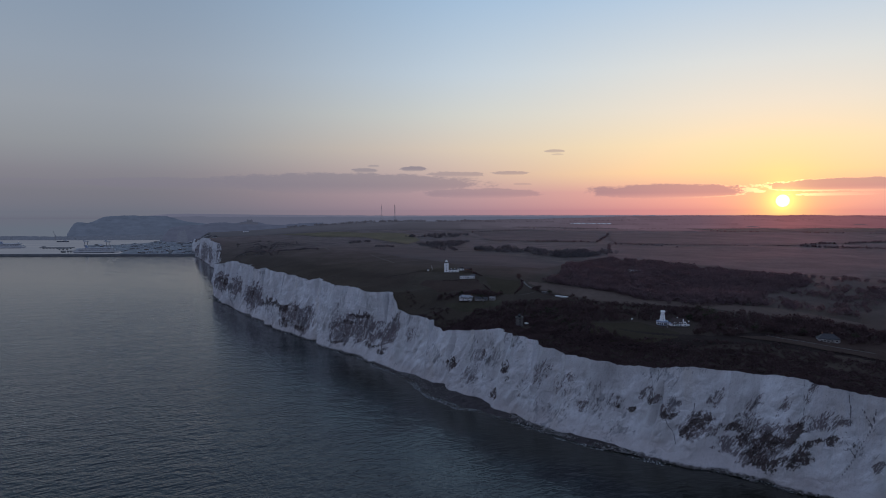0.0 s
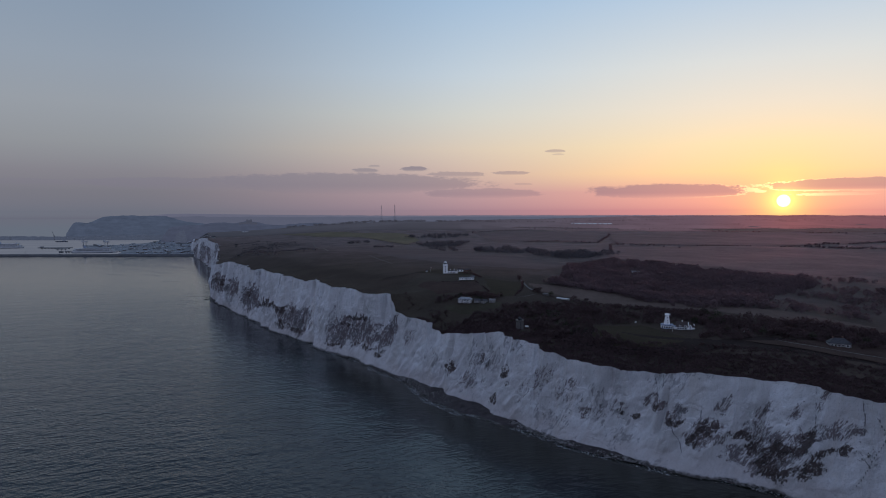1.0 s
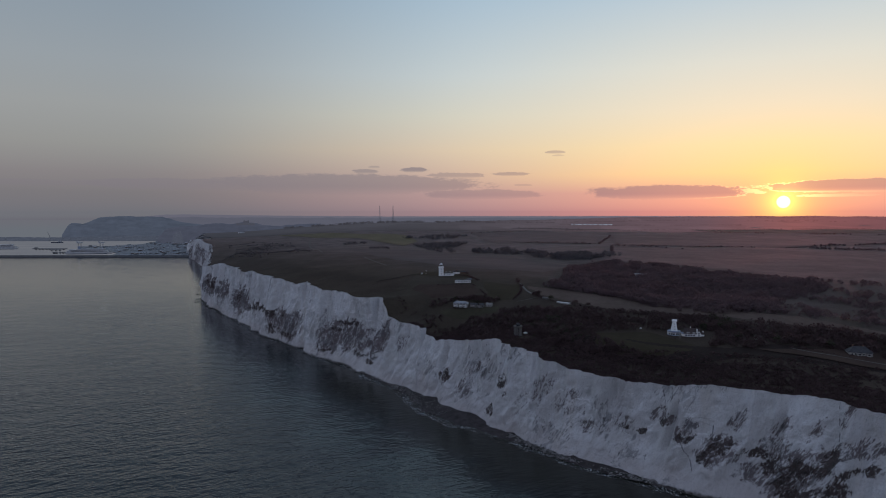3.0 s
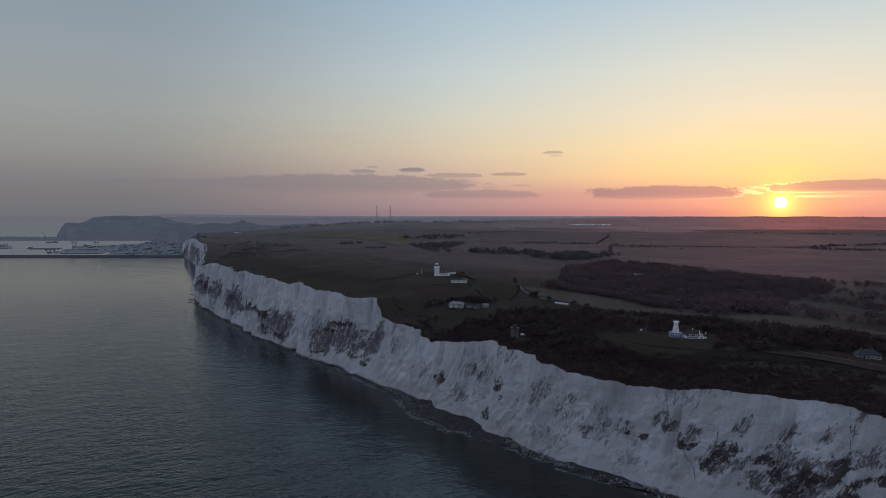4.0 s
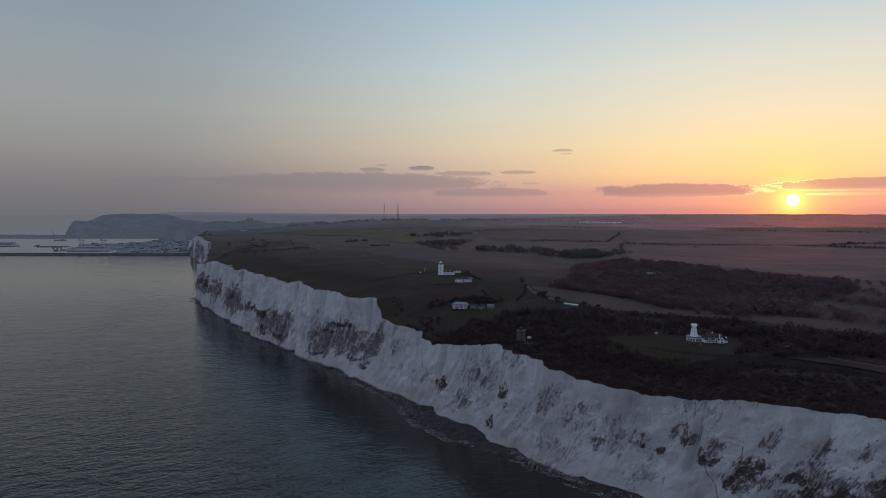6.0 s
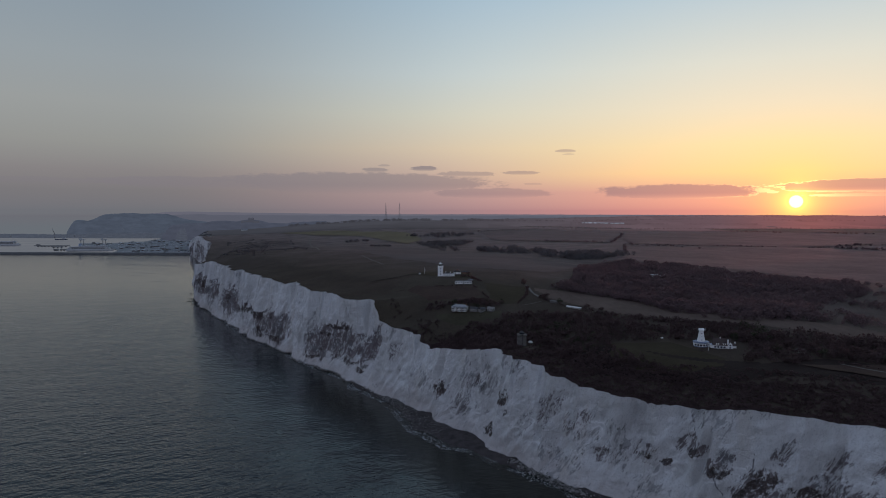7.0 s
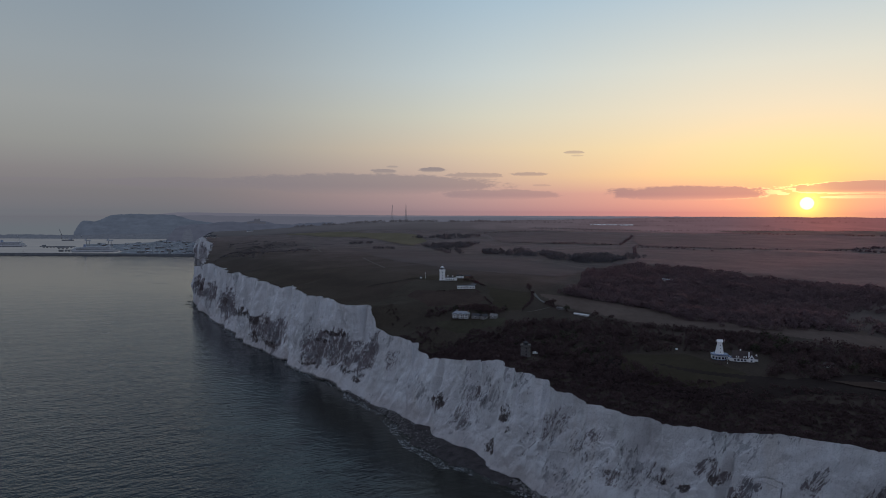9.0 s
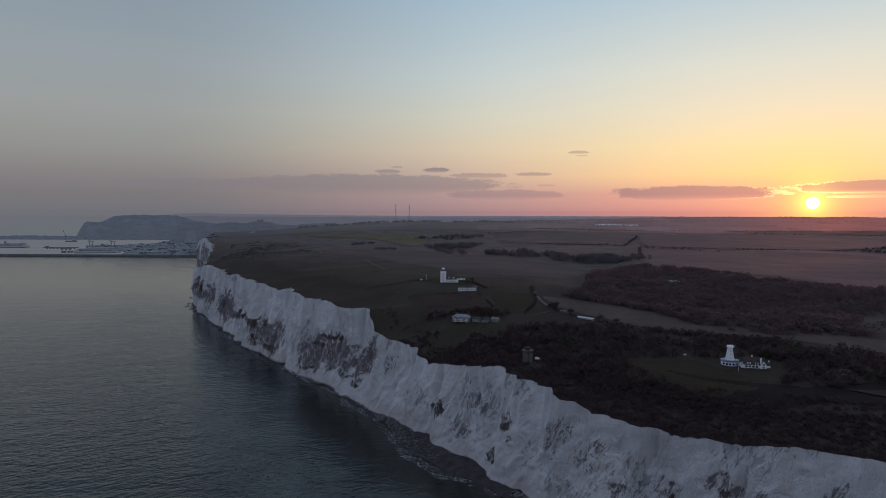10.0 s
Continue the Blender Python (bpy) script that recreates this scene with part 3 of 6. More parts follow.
# ---- the sea
def sea_material():
    mat = bpy.data.materials.new("sea_water")
    mat.use_nodes = True
    n = Nodes(mat.node_tree)
    pos = n.add("ShaderNodeNewGeometry").outputs["Position"]
    turned = n.add("ShaderNodeMapping", Vector=pos, Rotation=(0, 0, -0.5)).outputs[0]
    chop = n.add("ShaderNodeMapping", Vector=turned, Scale=(0.38, 1.0, 0)).outputs[0]
    cross = n.add("ShaderNodeMapping", Vector=n.add("ShaderNodeMapping", Vector=pos, Rotation=(0, 0, 0.25)).outputs[0], Scale=(0.5, 1.0, 0)).outputs[0]
    gust = n.math("ADD", 0.6, n.math("MULTIPLY", n.noise(pos, 0.008, 3.0), 0.8))
    h = n.math("ADD", n.math("MULTIPLY", n.noise(chop, 0.22, 2.5, 0.54), 1.0), n.math("MULTIPLY", n.noise(cross, 0.15, 2.5, 0.52), 0.8))
    out_to = n.add("ShaderNodeSeparateXYZ", Vector=pos).outputs[1]
    h = n.math("MULTIPLY", n.math("MULTIPLY", h, gust), n.math("ADD", 0.1, n.math("MULTIPLY", n.band(out_to, 2200.0, 600.0), 0.9)))
    b = n.add("ShaderNodeBsdfPrincipled", Base_Color=n.ramp(n.noise(pos, 0.006, 3.0), [(0.35, (0.004, 0.007, 0.011)), (0.65, (0.007, 0.012, 0.017))]), Roughness=n.math("ADD", 0.045, n.math("MULTIPLY", n.band(out_to, 600.0, 2600.0), 0.06)), IOR=1.34)
    # milky drifts of chalk off the beach, and clear olive shallows under the cliffs
    lee = n.add("ShaderNodeAttribute")
    lee.attribute_name = "lee"
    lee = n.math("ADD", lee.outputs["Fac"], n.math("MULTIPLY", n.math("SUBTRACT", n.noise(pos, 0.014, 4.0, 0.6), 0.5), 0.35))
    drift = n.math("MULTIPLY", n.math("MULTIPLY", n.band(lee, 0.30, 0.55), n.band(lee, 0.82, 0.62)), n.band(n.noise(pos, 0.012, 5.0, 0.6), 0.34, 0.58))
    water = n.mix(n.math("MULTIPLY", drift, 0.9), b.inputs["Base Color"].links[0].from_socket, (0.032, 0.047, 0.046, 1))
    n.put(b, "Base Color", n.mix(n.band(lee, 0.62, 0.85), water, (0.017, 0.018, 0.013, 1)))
    h = n.math("MULTIPLY", h, n.math("SUBTRACT", 1.0, n.math("MULTIPLY", n.band(lee, 0.55, 0.82), 0.75)))
    n.put(b, "Roughness", n.math("ADD", b.inputs["Roughness"].links[0].from_socket, n.math("MULTIPLY", n.band(lee, 0.5, 0.8), 0.16)))
    n.put(b, "Normal", n.add("ShaderNodeBump", Strength=1.0, Distance=1.15, Height=h).outputs[0])
    n.add("ShaderNodeOutputMaterial", Surface=b.outputs[0])
    return mat


SEA = sea_material()
sy = np.geomspace(330, 4989, 640)[:, None]
sx = np.linspace(-0.95, 0.62, 470)[None, :] * sy
sy = np.broadcast_to(sy, sx.shape)
cell = sy * 0.0040
sz = np.zeros_like(sx)
rng = np.random.default_rng(3)
for k in range(28):
    length = 5.0 * 1.10 ** k
    turn = 1.85 + rng.normal(0, 0.55)
    ph = (sx * math.cos(turn) + sy * math.sin(turn)) * 2 * math.pi / length + rng.uniform(0, 6.3)
    ph = ph + 1.6 * value_noise(sx / (length * 3), sy / (length * 3), 400 + k)
    sz = sz + 0.020 * length ** 0.25 * np.sin(ph) * np.clip(length / (2.5 * cell) - 1, 0, 1) * (1 + 0.6 * value_noise(sx / 90.0, sy / 90.0, 430 + k))
# the lee of the cliffs: 1 at their foot, 0 three hundred metres out
shore_p, shore_q = sx * ALONG[0] + sy * ALONG[1], sx * INLAND[0] + sy * INLAND[1]
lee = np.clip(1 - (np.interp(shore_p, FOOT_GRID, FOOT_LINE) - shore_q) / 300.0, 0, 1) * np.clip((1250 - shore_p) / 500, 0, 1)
sz = sz * (1 - 0.85 * np.clip((lee - 0.55) / 0.27, 0, 1))
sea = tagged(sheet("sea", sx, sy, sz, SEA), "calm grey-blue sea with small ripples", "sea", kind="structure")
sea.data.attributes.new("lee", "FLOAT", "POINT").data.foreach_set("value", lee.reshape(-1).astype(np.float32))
ox, oy = np.meshgrid(np.linspace(-7500, 4500, 30), np.linspace(-4000, 4985, 30))
tagged(sheet("open_water", ox, oy, np.full_like(ox, -1.6), SEA), "open grey-blue sea reaching to the horizon", "sea", kind="structure")

# ---------------------------------------------------------------- shore
def plain(name, color, rough=0.9):
    return material(name, [tuple(c * 0.8 for c in color), tuple(c * 1.2 for c in color)], 0.05, rough)


SHINGLE = material("dark_wet_shingle", [(0.032, 0.026, 0.026), (0.056, 0.046, 0.046), (0.08, 0.068, 0.068)], 0.12, 0.8, bump=0.5, bump_scale=0.8)
bp = np.arange(236, 800, 2.0)
wide = np.interp(bp, [236, 262, 300, 345, 395, 440, 480, 500, 524, 540, 600, 640, 655, 690, 730, 780, 800],
                 [2, 5, 4, 8, 5, 5, 12, 18, 21, 31, 30, 29, 20, 11, 9, 7, 2]) + 2.5 * value_noise(bp / 13.0, bp * 0, 21) + 1.2 * value_noise(bp / 4.0, bp * 0, 23)
down = np.linspace(0, 1, 10)[:, None]
bq = np.interp(bp, FOOT_GRID, FOOT_LINE)[None, :] + 3.0 - down * (wide[None, :] + 4.0)
bx, by = from_pq(np.broadcast_to(bp, bq.shape), bq)
bz = 3.4 - 4.0 * down + 0.5 * value_noise(bx / 5.0, by / 5.0, 22)
tagged(sheet("beach", bx, by, bz, SHINGLE), "narrow beach of dark wet shingle under chalk cliffs", "beach", kind="structure")


def blob_field(name, spots, mat, seed):
    """Many small rough boulders in one mesh: x, y, z, size."""
    rng = np.random.default_rng(seed)
    base = np.array([(-1, -1, 0), (1, -1, 0), (1, 1, 0), (-1, 1, 0), (-.6, -.7, 1), (.7, -.6, 1), (.6, .7, 1), (-.7, .6, 1)], float)
    faces = np.array([(0, 3, 2, 1), (4, 5, 6, 7), (0, 1, 5, 4), (1, 2, 6, 5), (2, 3, 7, 6), (3, 0, 4, 7)])
    vs, fs = [], []
    for i, (x, y, z, size) in enumerate(spots):
        a = rng.uniform(0, 6.28)
        v = base * (1 + rng.uniform(-.35, .35, base.shape)) * (size * rng.uniform(.6, 1.3), size * rng.uniform(.5, 1), size * rng.uniform(.5, .9))
        v = np.stack([v[:, 0] * math.cos(a) - v[:, 1] * math.sin(a) + x, v[:, 0] * math.sin(a) + v[:, 1] * math.cos(a) + y, v[:, 2] + z - size * 0.25], -1)
        vs.append(v)
        fs.append(faces + 8 * i)
    me = bpy.data.meshes.new(name)
    me.from_pydata(np.concatenate(vs).tolist(), [], np.concatenate(fs).tolist())
    me.materials.append(mat)
    return new(name, me)


rng = np.random.default_rng(5)
BOULDER = material("fallen_chalk_and_dark_rock", [(0.10, 0.095, 0.09), (0.20, 0.19, 0.185), (0.30, 0.29, 0.285)], 0.09, 0.9, island=0.4)
DARK_ROCK = material("dark_weedy_rock", [(0.03, 0.032, 0.028), (0.06, 0.06, 0.052)], 0.2, 0.8, island=0.3)
spots, dark_spots = [], []
for _ in range(3600):
    p = rng.uniform(120, 1700)
    crowd = 0.35 + 0.65 * max(0.0, math.sin(p / 31.0) * math.sin(p / 77.0 + 1))
    if p > 560 and p < 690:
        crowd = 1.0
    if rng.random() > crowd:
        continue
    out = rng.exponential(4.0) * (2.2 if 470 < p < 700 else 1.0)
    q = float(np.interp(p, FOOT_GRID, FOOT_LINE)) + 2 - out
    x, y = from_pq(p, q)
    (spots if rng.random() < 0.55 else dark_spots).append((x, y, max(-0.2, 2.4 - out * 0.15), rng.uniform(0.3, 1.05)))
for _ in range(1500):
    p = rng.uniform(575, 720)
    span = float(np.interp(p, bp, wide))
    out = rng.uniform(0, 1) ** 1.4 * span
    x, y = from_pq(p, float(np.interp(p, FOOT_GRID, FOOT_LINE)) + 2 - out)
    (spots if rng.random() < 0.7 else dark_spots).append((x, y, max(-0.2, 3.0 - 3.6 * out / (span + 6)), rng.uniform(0.25, 0.8)))
# aprons of fallen blocks under the nearer cliffs
for _ in range(1500):
    p = 235 + 250 * rng.random()
    if math.sin(p / 13.0) + math.sin(p / 37.0 + 2.0) + rng.uniform(-0.8, 0.8) < -0.2:
        continue
    out = rng.uniform(0, 1) ** 1.3 * (4 + 4 * math.sin(p / 21.0) ** 2)
    x, y = from_pq(p, float(np.interp(p, FOOT_GRID, FOOT_LINE)) - 1.5 - out)
    (spots if rng.random() < 0.75 else dark_spots).append((x, y, max(-0.1, 2.2 - out * 0.25), rng.uniform(0.35, 1.3)))
# reefs running out from the far point
for p0, reach in ((1560, 14), (1598, 20), (1625, 12), (1652, 24), (1700, 20), (1800, 26), (1884, 30), (1948, 34), (2061, 30), (2180, 36), (2490, 24)):
    for k in range(40):
        p, q = p0 + rng.normal(0, 4), float(np.interp(p0, FOOT_GRID, FOOT_LINE)) + 3 - rng.uniform(0, 1) ** 0.8 * reach
        dark_spots.append((*from_pq(p, q), -0.1, rng.uniform(0.5, 1.5)))
tagged(blob_field("fallen_chalk", spots, BOULDER, 1), "pale fallen chalk boulders at the cliff foot", "rocks", kind="stuff")
tagged(blob_field("shore_rocks", dark_spots, DARK_ROCK, 2), "dark weed-covered rocks at the water's edge", "rocks", kind="stuff")


def foam_material():
    mat = bpy.data.materials.new("sea_foam")
    mat.use_nodes = True
    n = Nodes(mat.node_tree)
    pos = n.add("ShaderNodeNewGeometry").outputs["Position"]
    lace = n.math("MULTIPLY", n.band(n.noise(pos, 0.5, 6.0, 0.75), 0.50, 0.60), n.band(n.noise(pos, 0.03, 3.0), 0.40, 0.52))
    b = n.add("ShaderNodeBsdfPrincipled", Base_Color=(0.58, 0.60, 0.62, 1), Roughness=0.7, Alpha=n.math("MULTIPLY", lace, 0.6))
    n.add("ShaderNodeOutputMaterial", Surface=b.outputs[0])
    return mat


FOAM = foam_material()
fp = np.arange(120, 1720, 4.0)
shore = np.interp(fp, bp, wide, left=2, right=2)
down = np.linspace(0, 1, 5)[:, None]
fq = np.interp(fp, FOOT_GRID, FOOT_LINE)[None, :] - shore[None, :] + 1.5 - down * (9.0 + 4.0 * value_noise(fp / 40.0, fp * 0, 31))[None, :]
fx, fy = from_pq(np.broadcast_to(fp, fq.shape), fq)
tagged(sheet("surf", fx, fy, np.full_like(fx, 0.3), FOAM), "thin broken line of white surf along the shore", "surf", kind="structure")

# ---------------------------------------------------------------- fields, paths
def inside(poly, x, y):
    hit = np.zeros(x.shape, bool)
    for (x0, y0), (x1, y1) in zip(poly, poly[1:] + poly[:1]):
        cross = (y0 > y) != (y1 > y)
        hit ^= cross & (x < (x1 - x0) * (y - y0) / ((y1 - y0) or 1e-9) + x0)
    return hit


def field(poly, mat, label, lift=0.1, cells=90):
    a = np.array(poly, float)
    lo, hi = a.min(0), a.max(0)
    xs, ys = np.meshgrid(np.linspace(lo[0], hi[0], cells + 1), np.linspace(lo[1], hi[1], cells + 1))
    zs = ground(xs, ys) + lift
    step = (hi - lo) / cells
    mx, my = xs[:-1, :-1] + step[0] / 2, ys[:-1, :-1] + step[1] / 2
    wob = step.max() * 1.5
    keep = inside(poly, mx + wob * value_noise(mx / (8 * wob), my / (8 * wob), 41), my + wob * value_noise(mx / (8 * wob), my / (8 * wob), 42)).ravel()
    idx = np.arange((cells + 1) ** 2).reshape(cells + 1, cells + 1)
    quads = np.stack([idx[:-1, :-1], idx[:-1, 1:], idx[1:, 1:], idx[1:, :-1]], -1).reshape(-1, 4)[keep]
    used, inv = np.unique(quads, return_inverse=True)
    me = bpy.data.meshes.new("field")
    me.from_pydata(np.stack([xs, ys, zs], -1).reshape(-1, 3)[used].tolist(), [], inv.reshape(-1, 4).tolist())
    me.materials.append(mat)
    me.shade_smooth()
    return tagged(new("field", me), label, "field", kind="structure")


CROP = material("young_crop", [(0.112, 0.094, 0.058), (0.140, 0.118, 0.074)], 0.01, 0.9, stretch=(1, 0.3, 1), fuzz=0.0, spec=0.06)
MEADOW = material("short_meadow", [(0.036, 0.028, 0.017), (0.050, 0.038, 0.024)], 0.02, 0.9, bump=0.3, bump_scale=0.5, fuzz=0.0, spec=0.06)
# STUBBLE, PLOUGH and GREY_FIELD are lifted and pinked to paint in haze.
STUBBLE = material("hazed_stubble", [(0.088, 0.062, 0.052), (0.125, 0.090, 0.076)], 0.02, 0.9, bump=0.3, bump_scale=0.5, stretch=(1, 0.4, 1), fuzz=0.0, spec=0.06)
PLOUGH = material("hazed_ploughland", [(0.075, 0.059, 0.057), (0.108, 0.086, 0.083)], 0.02, 0.9, stretch=(0.3, 1, 1), fuzz=0.0, spec=0.06)
BROWN = material("rough_brown_grass", [(0.019, 0.0125, 0.0115), (0.030, 0.020, 0.018)], 0.05, 0.9, bump=0.4, bump_scale=0.4, fuzz=0.0, spec=0.06)
PASTURE = material("worn_pasture", [(0.046, 0.029, 0.024), (0.064, 0.042, 0.034)], 0.04, 0.9, bump=0.4, bump_scale=0.4, spec=0.06)
LAWN = material("garden_grass", [(0.046, 0.040, 0.027), (0.062, 0.054, 0.036)], 0.04, 0.9, bump=0.3, bump_scale=0.5, spec=0.06)
GREY_FIELD = material("hazed_fallow", [(0.094, 0.071, 0.069), (0.136, 0.103, 0.100)], 0.018, 0.9, fuzz=0.0, spec=0.06)
field([(-800, 3040), (-480, 2960), (-160, 2760), (-95, 2330), (-115, 2054), (-264, 2353), (-330, 2560), (-540, 2680)], CROP, "bright yellow-green crop field", 1.0)
field([(65, 1022), (119, 987), (118, 950), (101, 897), (72, 901)], MEADOW, "short green meadow between dark hedges")
field([(131, 985), (184, 957), (300, 866), (420, 760), (470, 690), (400, 720), (296, 800), (207, 842), (140, 925)], STUBBLE, "strip of pale stubble in front of the wood")
field([(172, 729), (228, 728), (254, 668), (244, 648), (205, 642), (160, 668)], MEADOW, "lawn of short grass below the windmill")
field([(0, 893), (40, 882), (80, 868), (74, 842), (10, 872)], LAWN, "garden lawn of short grass before a house")
field([(-50, 1090), (10, 1062), (30, 1050), (52, 1062), (45, 1110), (-20, 1115)], MEADOW, "mown grass round a lighthouse")
field([(-165, 1500), (20, 1180), (180, 1130), (250, 1280), (130, 1480), (20, 1560), (-100, 1800), (-260, 1800)], PLOUGH, "broad brown ploughed field behind a lighthouse", 0.35)
field([(-30, 1010), (20, 1000), (52, 995), (60, 950), (40, 925), (-10, 940), (-40, 985)], PASTURE, "rough brown pasture below a cottage")
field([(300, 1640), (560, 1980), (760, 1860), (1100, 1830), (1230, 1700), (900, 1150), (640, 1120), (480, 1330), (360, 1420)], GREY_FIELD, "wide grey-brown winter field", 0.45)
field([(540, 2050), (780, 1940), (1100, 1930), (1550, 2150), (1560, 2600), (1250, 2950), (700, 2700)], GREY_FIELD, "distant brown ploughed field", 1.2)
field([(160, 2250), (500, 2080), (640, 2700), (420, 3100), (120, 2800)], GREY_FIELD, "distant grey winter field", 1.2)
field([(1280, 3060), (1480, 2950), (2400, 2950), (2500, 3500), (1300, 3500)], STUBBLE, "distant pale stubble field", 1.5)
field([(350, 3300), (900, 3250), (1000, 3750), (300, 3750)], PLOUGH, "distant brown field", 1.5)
field([(110, 700), (190, 640), (240, 620), (300, 612), (420, 560), (520, 530), (500, 600), (330, 655), (280, 650), (160, 720)], BROWN, "rough brown slope above the cliff edge")
field([(300, 640), (420, 560), (470, 560), (430, 640), (360, 640)], PASTURE, "rough worn paddock", 0.8)


def ribbon(name, points, width, mat, label, lift=0.6, category="path"):
    """A track laid on the ground through the points."""
    pts = np.array(points, float)
    t = np.concatenate([[0], np.cumsum(np.linalg.norm(np.diff(pts, axis=0), axis=1))])
    u = np.linspace(0, t[-1], max(8, int(t[-1] / 6)))
    x, y = np.interp(u, t, pts[:, 0]), np.interp(u, t, pts[:, 1])
    tx, ty = np.gradient(x), np.gradient(y)
    ln = np.hypot(tx, ty)
    half = width / 2 * (1 + 0.3 * value_noise(u / 9.0, u * 0, 51))
    nx, ny = -ty / ln * half, tx / ln * half
    xs, ys = np.stack([x - nx, x, x + nx]), np.stack([y - ny, y, y + ny])
    return tagged(sheet(name, xs, ys, ground(xs, ys) + lift, mat), label, category, kind="structure")


CHALK_TRACK = material("trodden_chalk", [(0.07, 0.057, 0.048), (0.115, 0.098, 0.086)], 0.1, 0.9)
LANE = material("pale_lane", [(0.08, 0.073, 0.068), (0.13, 0.12, 0.115)], 0.2, 0.8)
ribbon("footpath", [(-523, 2521), (-471, 2257), (-360, 1843), (-301, 1635)], 4.5, CHALK_TRACK, "pale trodden chalk footpath across downland", 0.9)
ribbon("footpath", [(-172, 1448), (-143, 1359), (-101, 1239)], 3, CHALK_TRACK, "pale trodden chalk footpath across downland", 0.8)
ribbon("footpath", [(-101, 1051), (-72, 1060), (-45, 1082), (-10, 1090)], 2.5, BROWN, "faint worn path towards a lighthouse")
ribbon("lane", [(123, 1002), (124, 975), (126, 950), (131, 930)], 3.5, LANE, "pale narrow lane beside a hedge")
ribbon("lane", [(333, 641), (344, 630), (360, 621), (386, 604), (410, 590)], 1.5, LANE, "pale lane running past a bungalow", 0.9)
ribbon("footpath", [(105, 888), (116, 893), (133, 907)], 2.0, CHALK_TRACK, "faint pale path across a meadow")

# ---------------------------------------------------------------- small makers
def box(bm, cx, cy, cz, sx, sy, sz, turn=0.0, taper=1.0):
    """A block standing on cz."""
    vs = []
    c, s = math.cos(turn), math.sin(turn)
    for z, k in ((0, 1.0), (sz, taper)):
        for dx, dy in ((-1, -1), (1, -1), (1, 1), (-1, 1)):
            x, y = dx * sx / 2 * k, dy * sy / 2 * k
            vs.append(bm.verts.new((cx + x * c - y * s, cy + x * s + y * c, cz + z)))
    for f in ((3, 2, 1, 0), (4, 5, 6, 7), (0, 1, 5, 4), (1, 2, 6, 5), (2, 3, 7, 6), (3, 0, 4, 7)):
        bm.faces.new([vs[i] for i in f])


def drum(bm, cx, cy, rings, sides=16, turn=0.0):
    """A turned shape from (z, radius) rings."""
    loops = []
    for z, r in rings:
        loops.append([bm.verts.new((cx + r * math.cos(turn + 2 * math.pi * i / sides), cy + r * math.sin(turn + 2 * math.pi * i / sides), z)) for i in range(sides)])
    for a, b in zip(loops, loops[1:]):
        for i in range(sides):
            bm.faces.new((a[i], a[(i + 1) % sides], b[(i + 1) % sides], b[i]))
    bm.faces.new(loops[0][::-1])
    bm.faces.new(loops[-1])


def gable(bm, cx, cy, cz, length, depth, rise, over=0.4, hip=0.0, turn=0.0):
    """A pitched roof with its ridge along x; hip pulls the ridge's ends in."""
    c, s = math.cos(turn), math.sin(turn)
    hx, hy = length / 2 + over, depth / 2 + over

    def v(x, y, z):
        return bm.verts.new((cx + x * c - y * s, cy + x * s + y * c, cz + z))
    b = [v(-hx, -hy, 0), v(hx, -hy, 0), v(hx, hy, 0), v(-hx, hy, 0)]
    r = [v(-hx + hip, 0, rise), v(hx - hip, 0, rise)]
    for f in ((b[0], b[1], r[1], r[0]), (b[2], b[3], r[0], r[1]), (b[1], b[2], r[1]), (b[3], b[0], r[0]), (b[3], b[2], b[1], b[0])):
        bm.faces.new(f)


def gable_wall(bm, cx, cy, cz, width, thick, rise, turn=0.0):
    """A triangle of wall under a gable, facing y."""
    c, s = math.cos(turn), math.sin(turn)
    pts = [(-width / 2, -thick / 2, 0), (width / 2, -thick / 2, 0), (0, -thick / 2, rise), (-width / 2, thick / 2, 0), (width / 2, thick / 2, 0), (0, thick / 2, rise)]
    vs = [bm.verts.new((cx + x * c - y * s, cy + x * s + y * c, cz + z)) for x, y, z in pts]
    for f in ((0, 1, 2), (5, 4, 3), (0, 3, 4, 1), (1, 4, 5, 2), (2, 5, 3, 0)):
        bm.faces.new([vs[i] for i in f])


def part(name, bm, mat, parent, label=""):
    me = bpy.data.meshes.new(name)
    bmesh.ops.recalc_face_normals(bm, faces=bm.faces)
    bm.to_mesh(me)
    bm.free()
    me.materials.append(mat)
    ob = new(name, me)
    ob.parent = parent
    if label:
        ob["label"] = label
    return ob


def shape(name, mat, parent, *calls, label=""):
    """One part from calls of (maker, arguments...)."""
    bm = bmesh.new()
    for fn, *args in calls:
        fn(bm, *args)
    return part(name, bm, mat, parent, label)


def thing(name, x, y, label, category, turn=0.0, sink=0.3, z=None, group="", size=1.0):
    ob = new(name)
    ob.matrix_world = pose(x, y, (float(ground(x, y)) - sink) if z is None else z, 0, 0, turn) @ Matrix.Scale(size, 4)
    return tagged(ob, label, category, group)


def window(parent, x, y, z, w, h, side=0.0, frame_mat=None):
    """A framed pane set just proud of a wall that faces -y (turned by side)."""
    c, s = math.cos(side), math.sin(side)
    pane = shape("window", frame_mat or WHITE, parent, (box, x, y, z, w + 0.3, 0.2, h + 0.3, side))
    shape("pane", GLASS, pane, (box, x + 0.07 * s, y - 0.07 * c, z + 0.15, w, 0.2, h, side))
    return pane

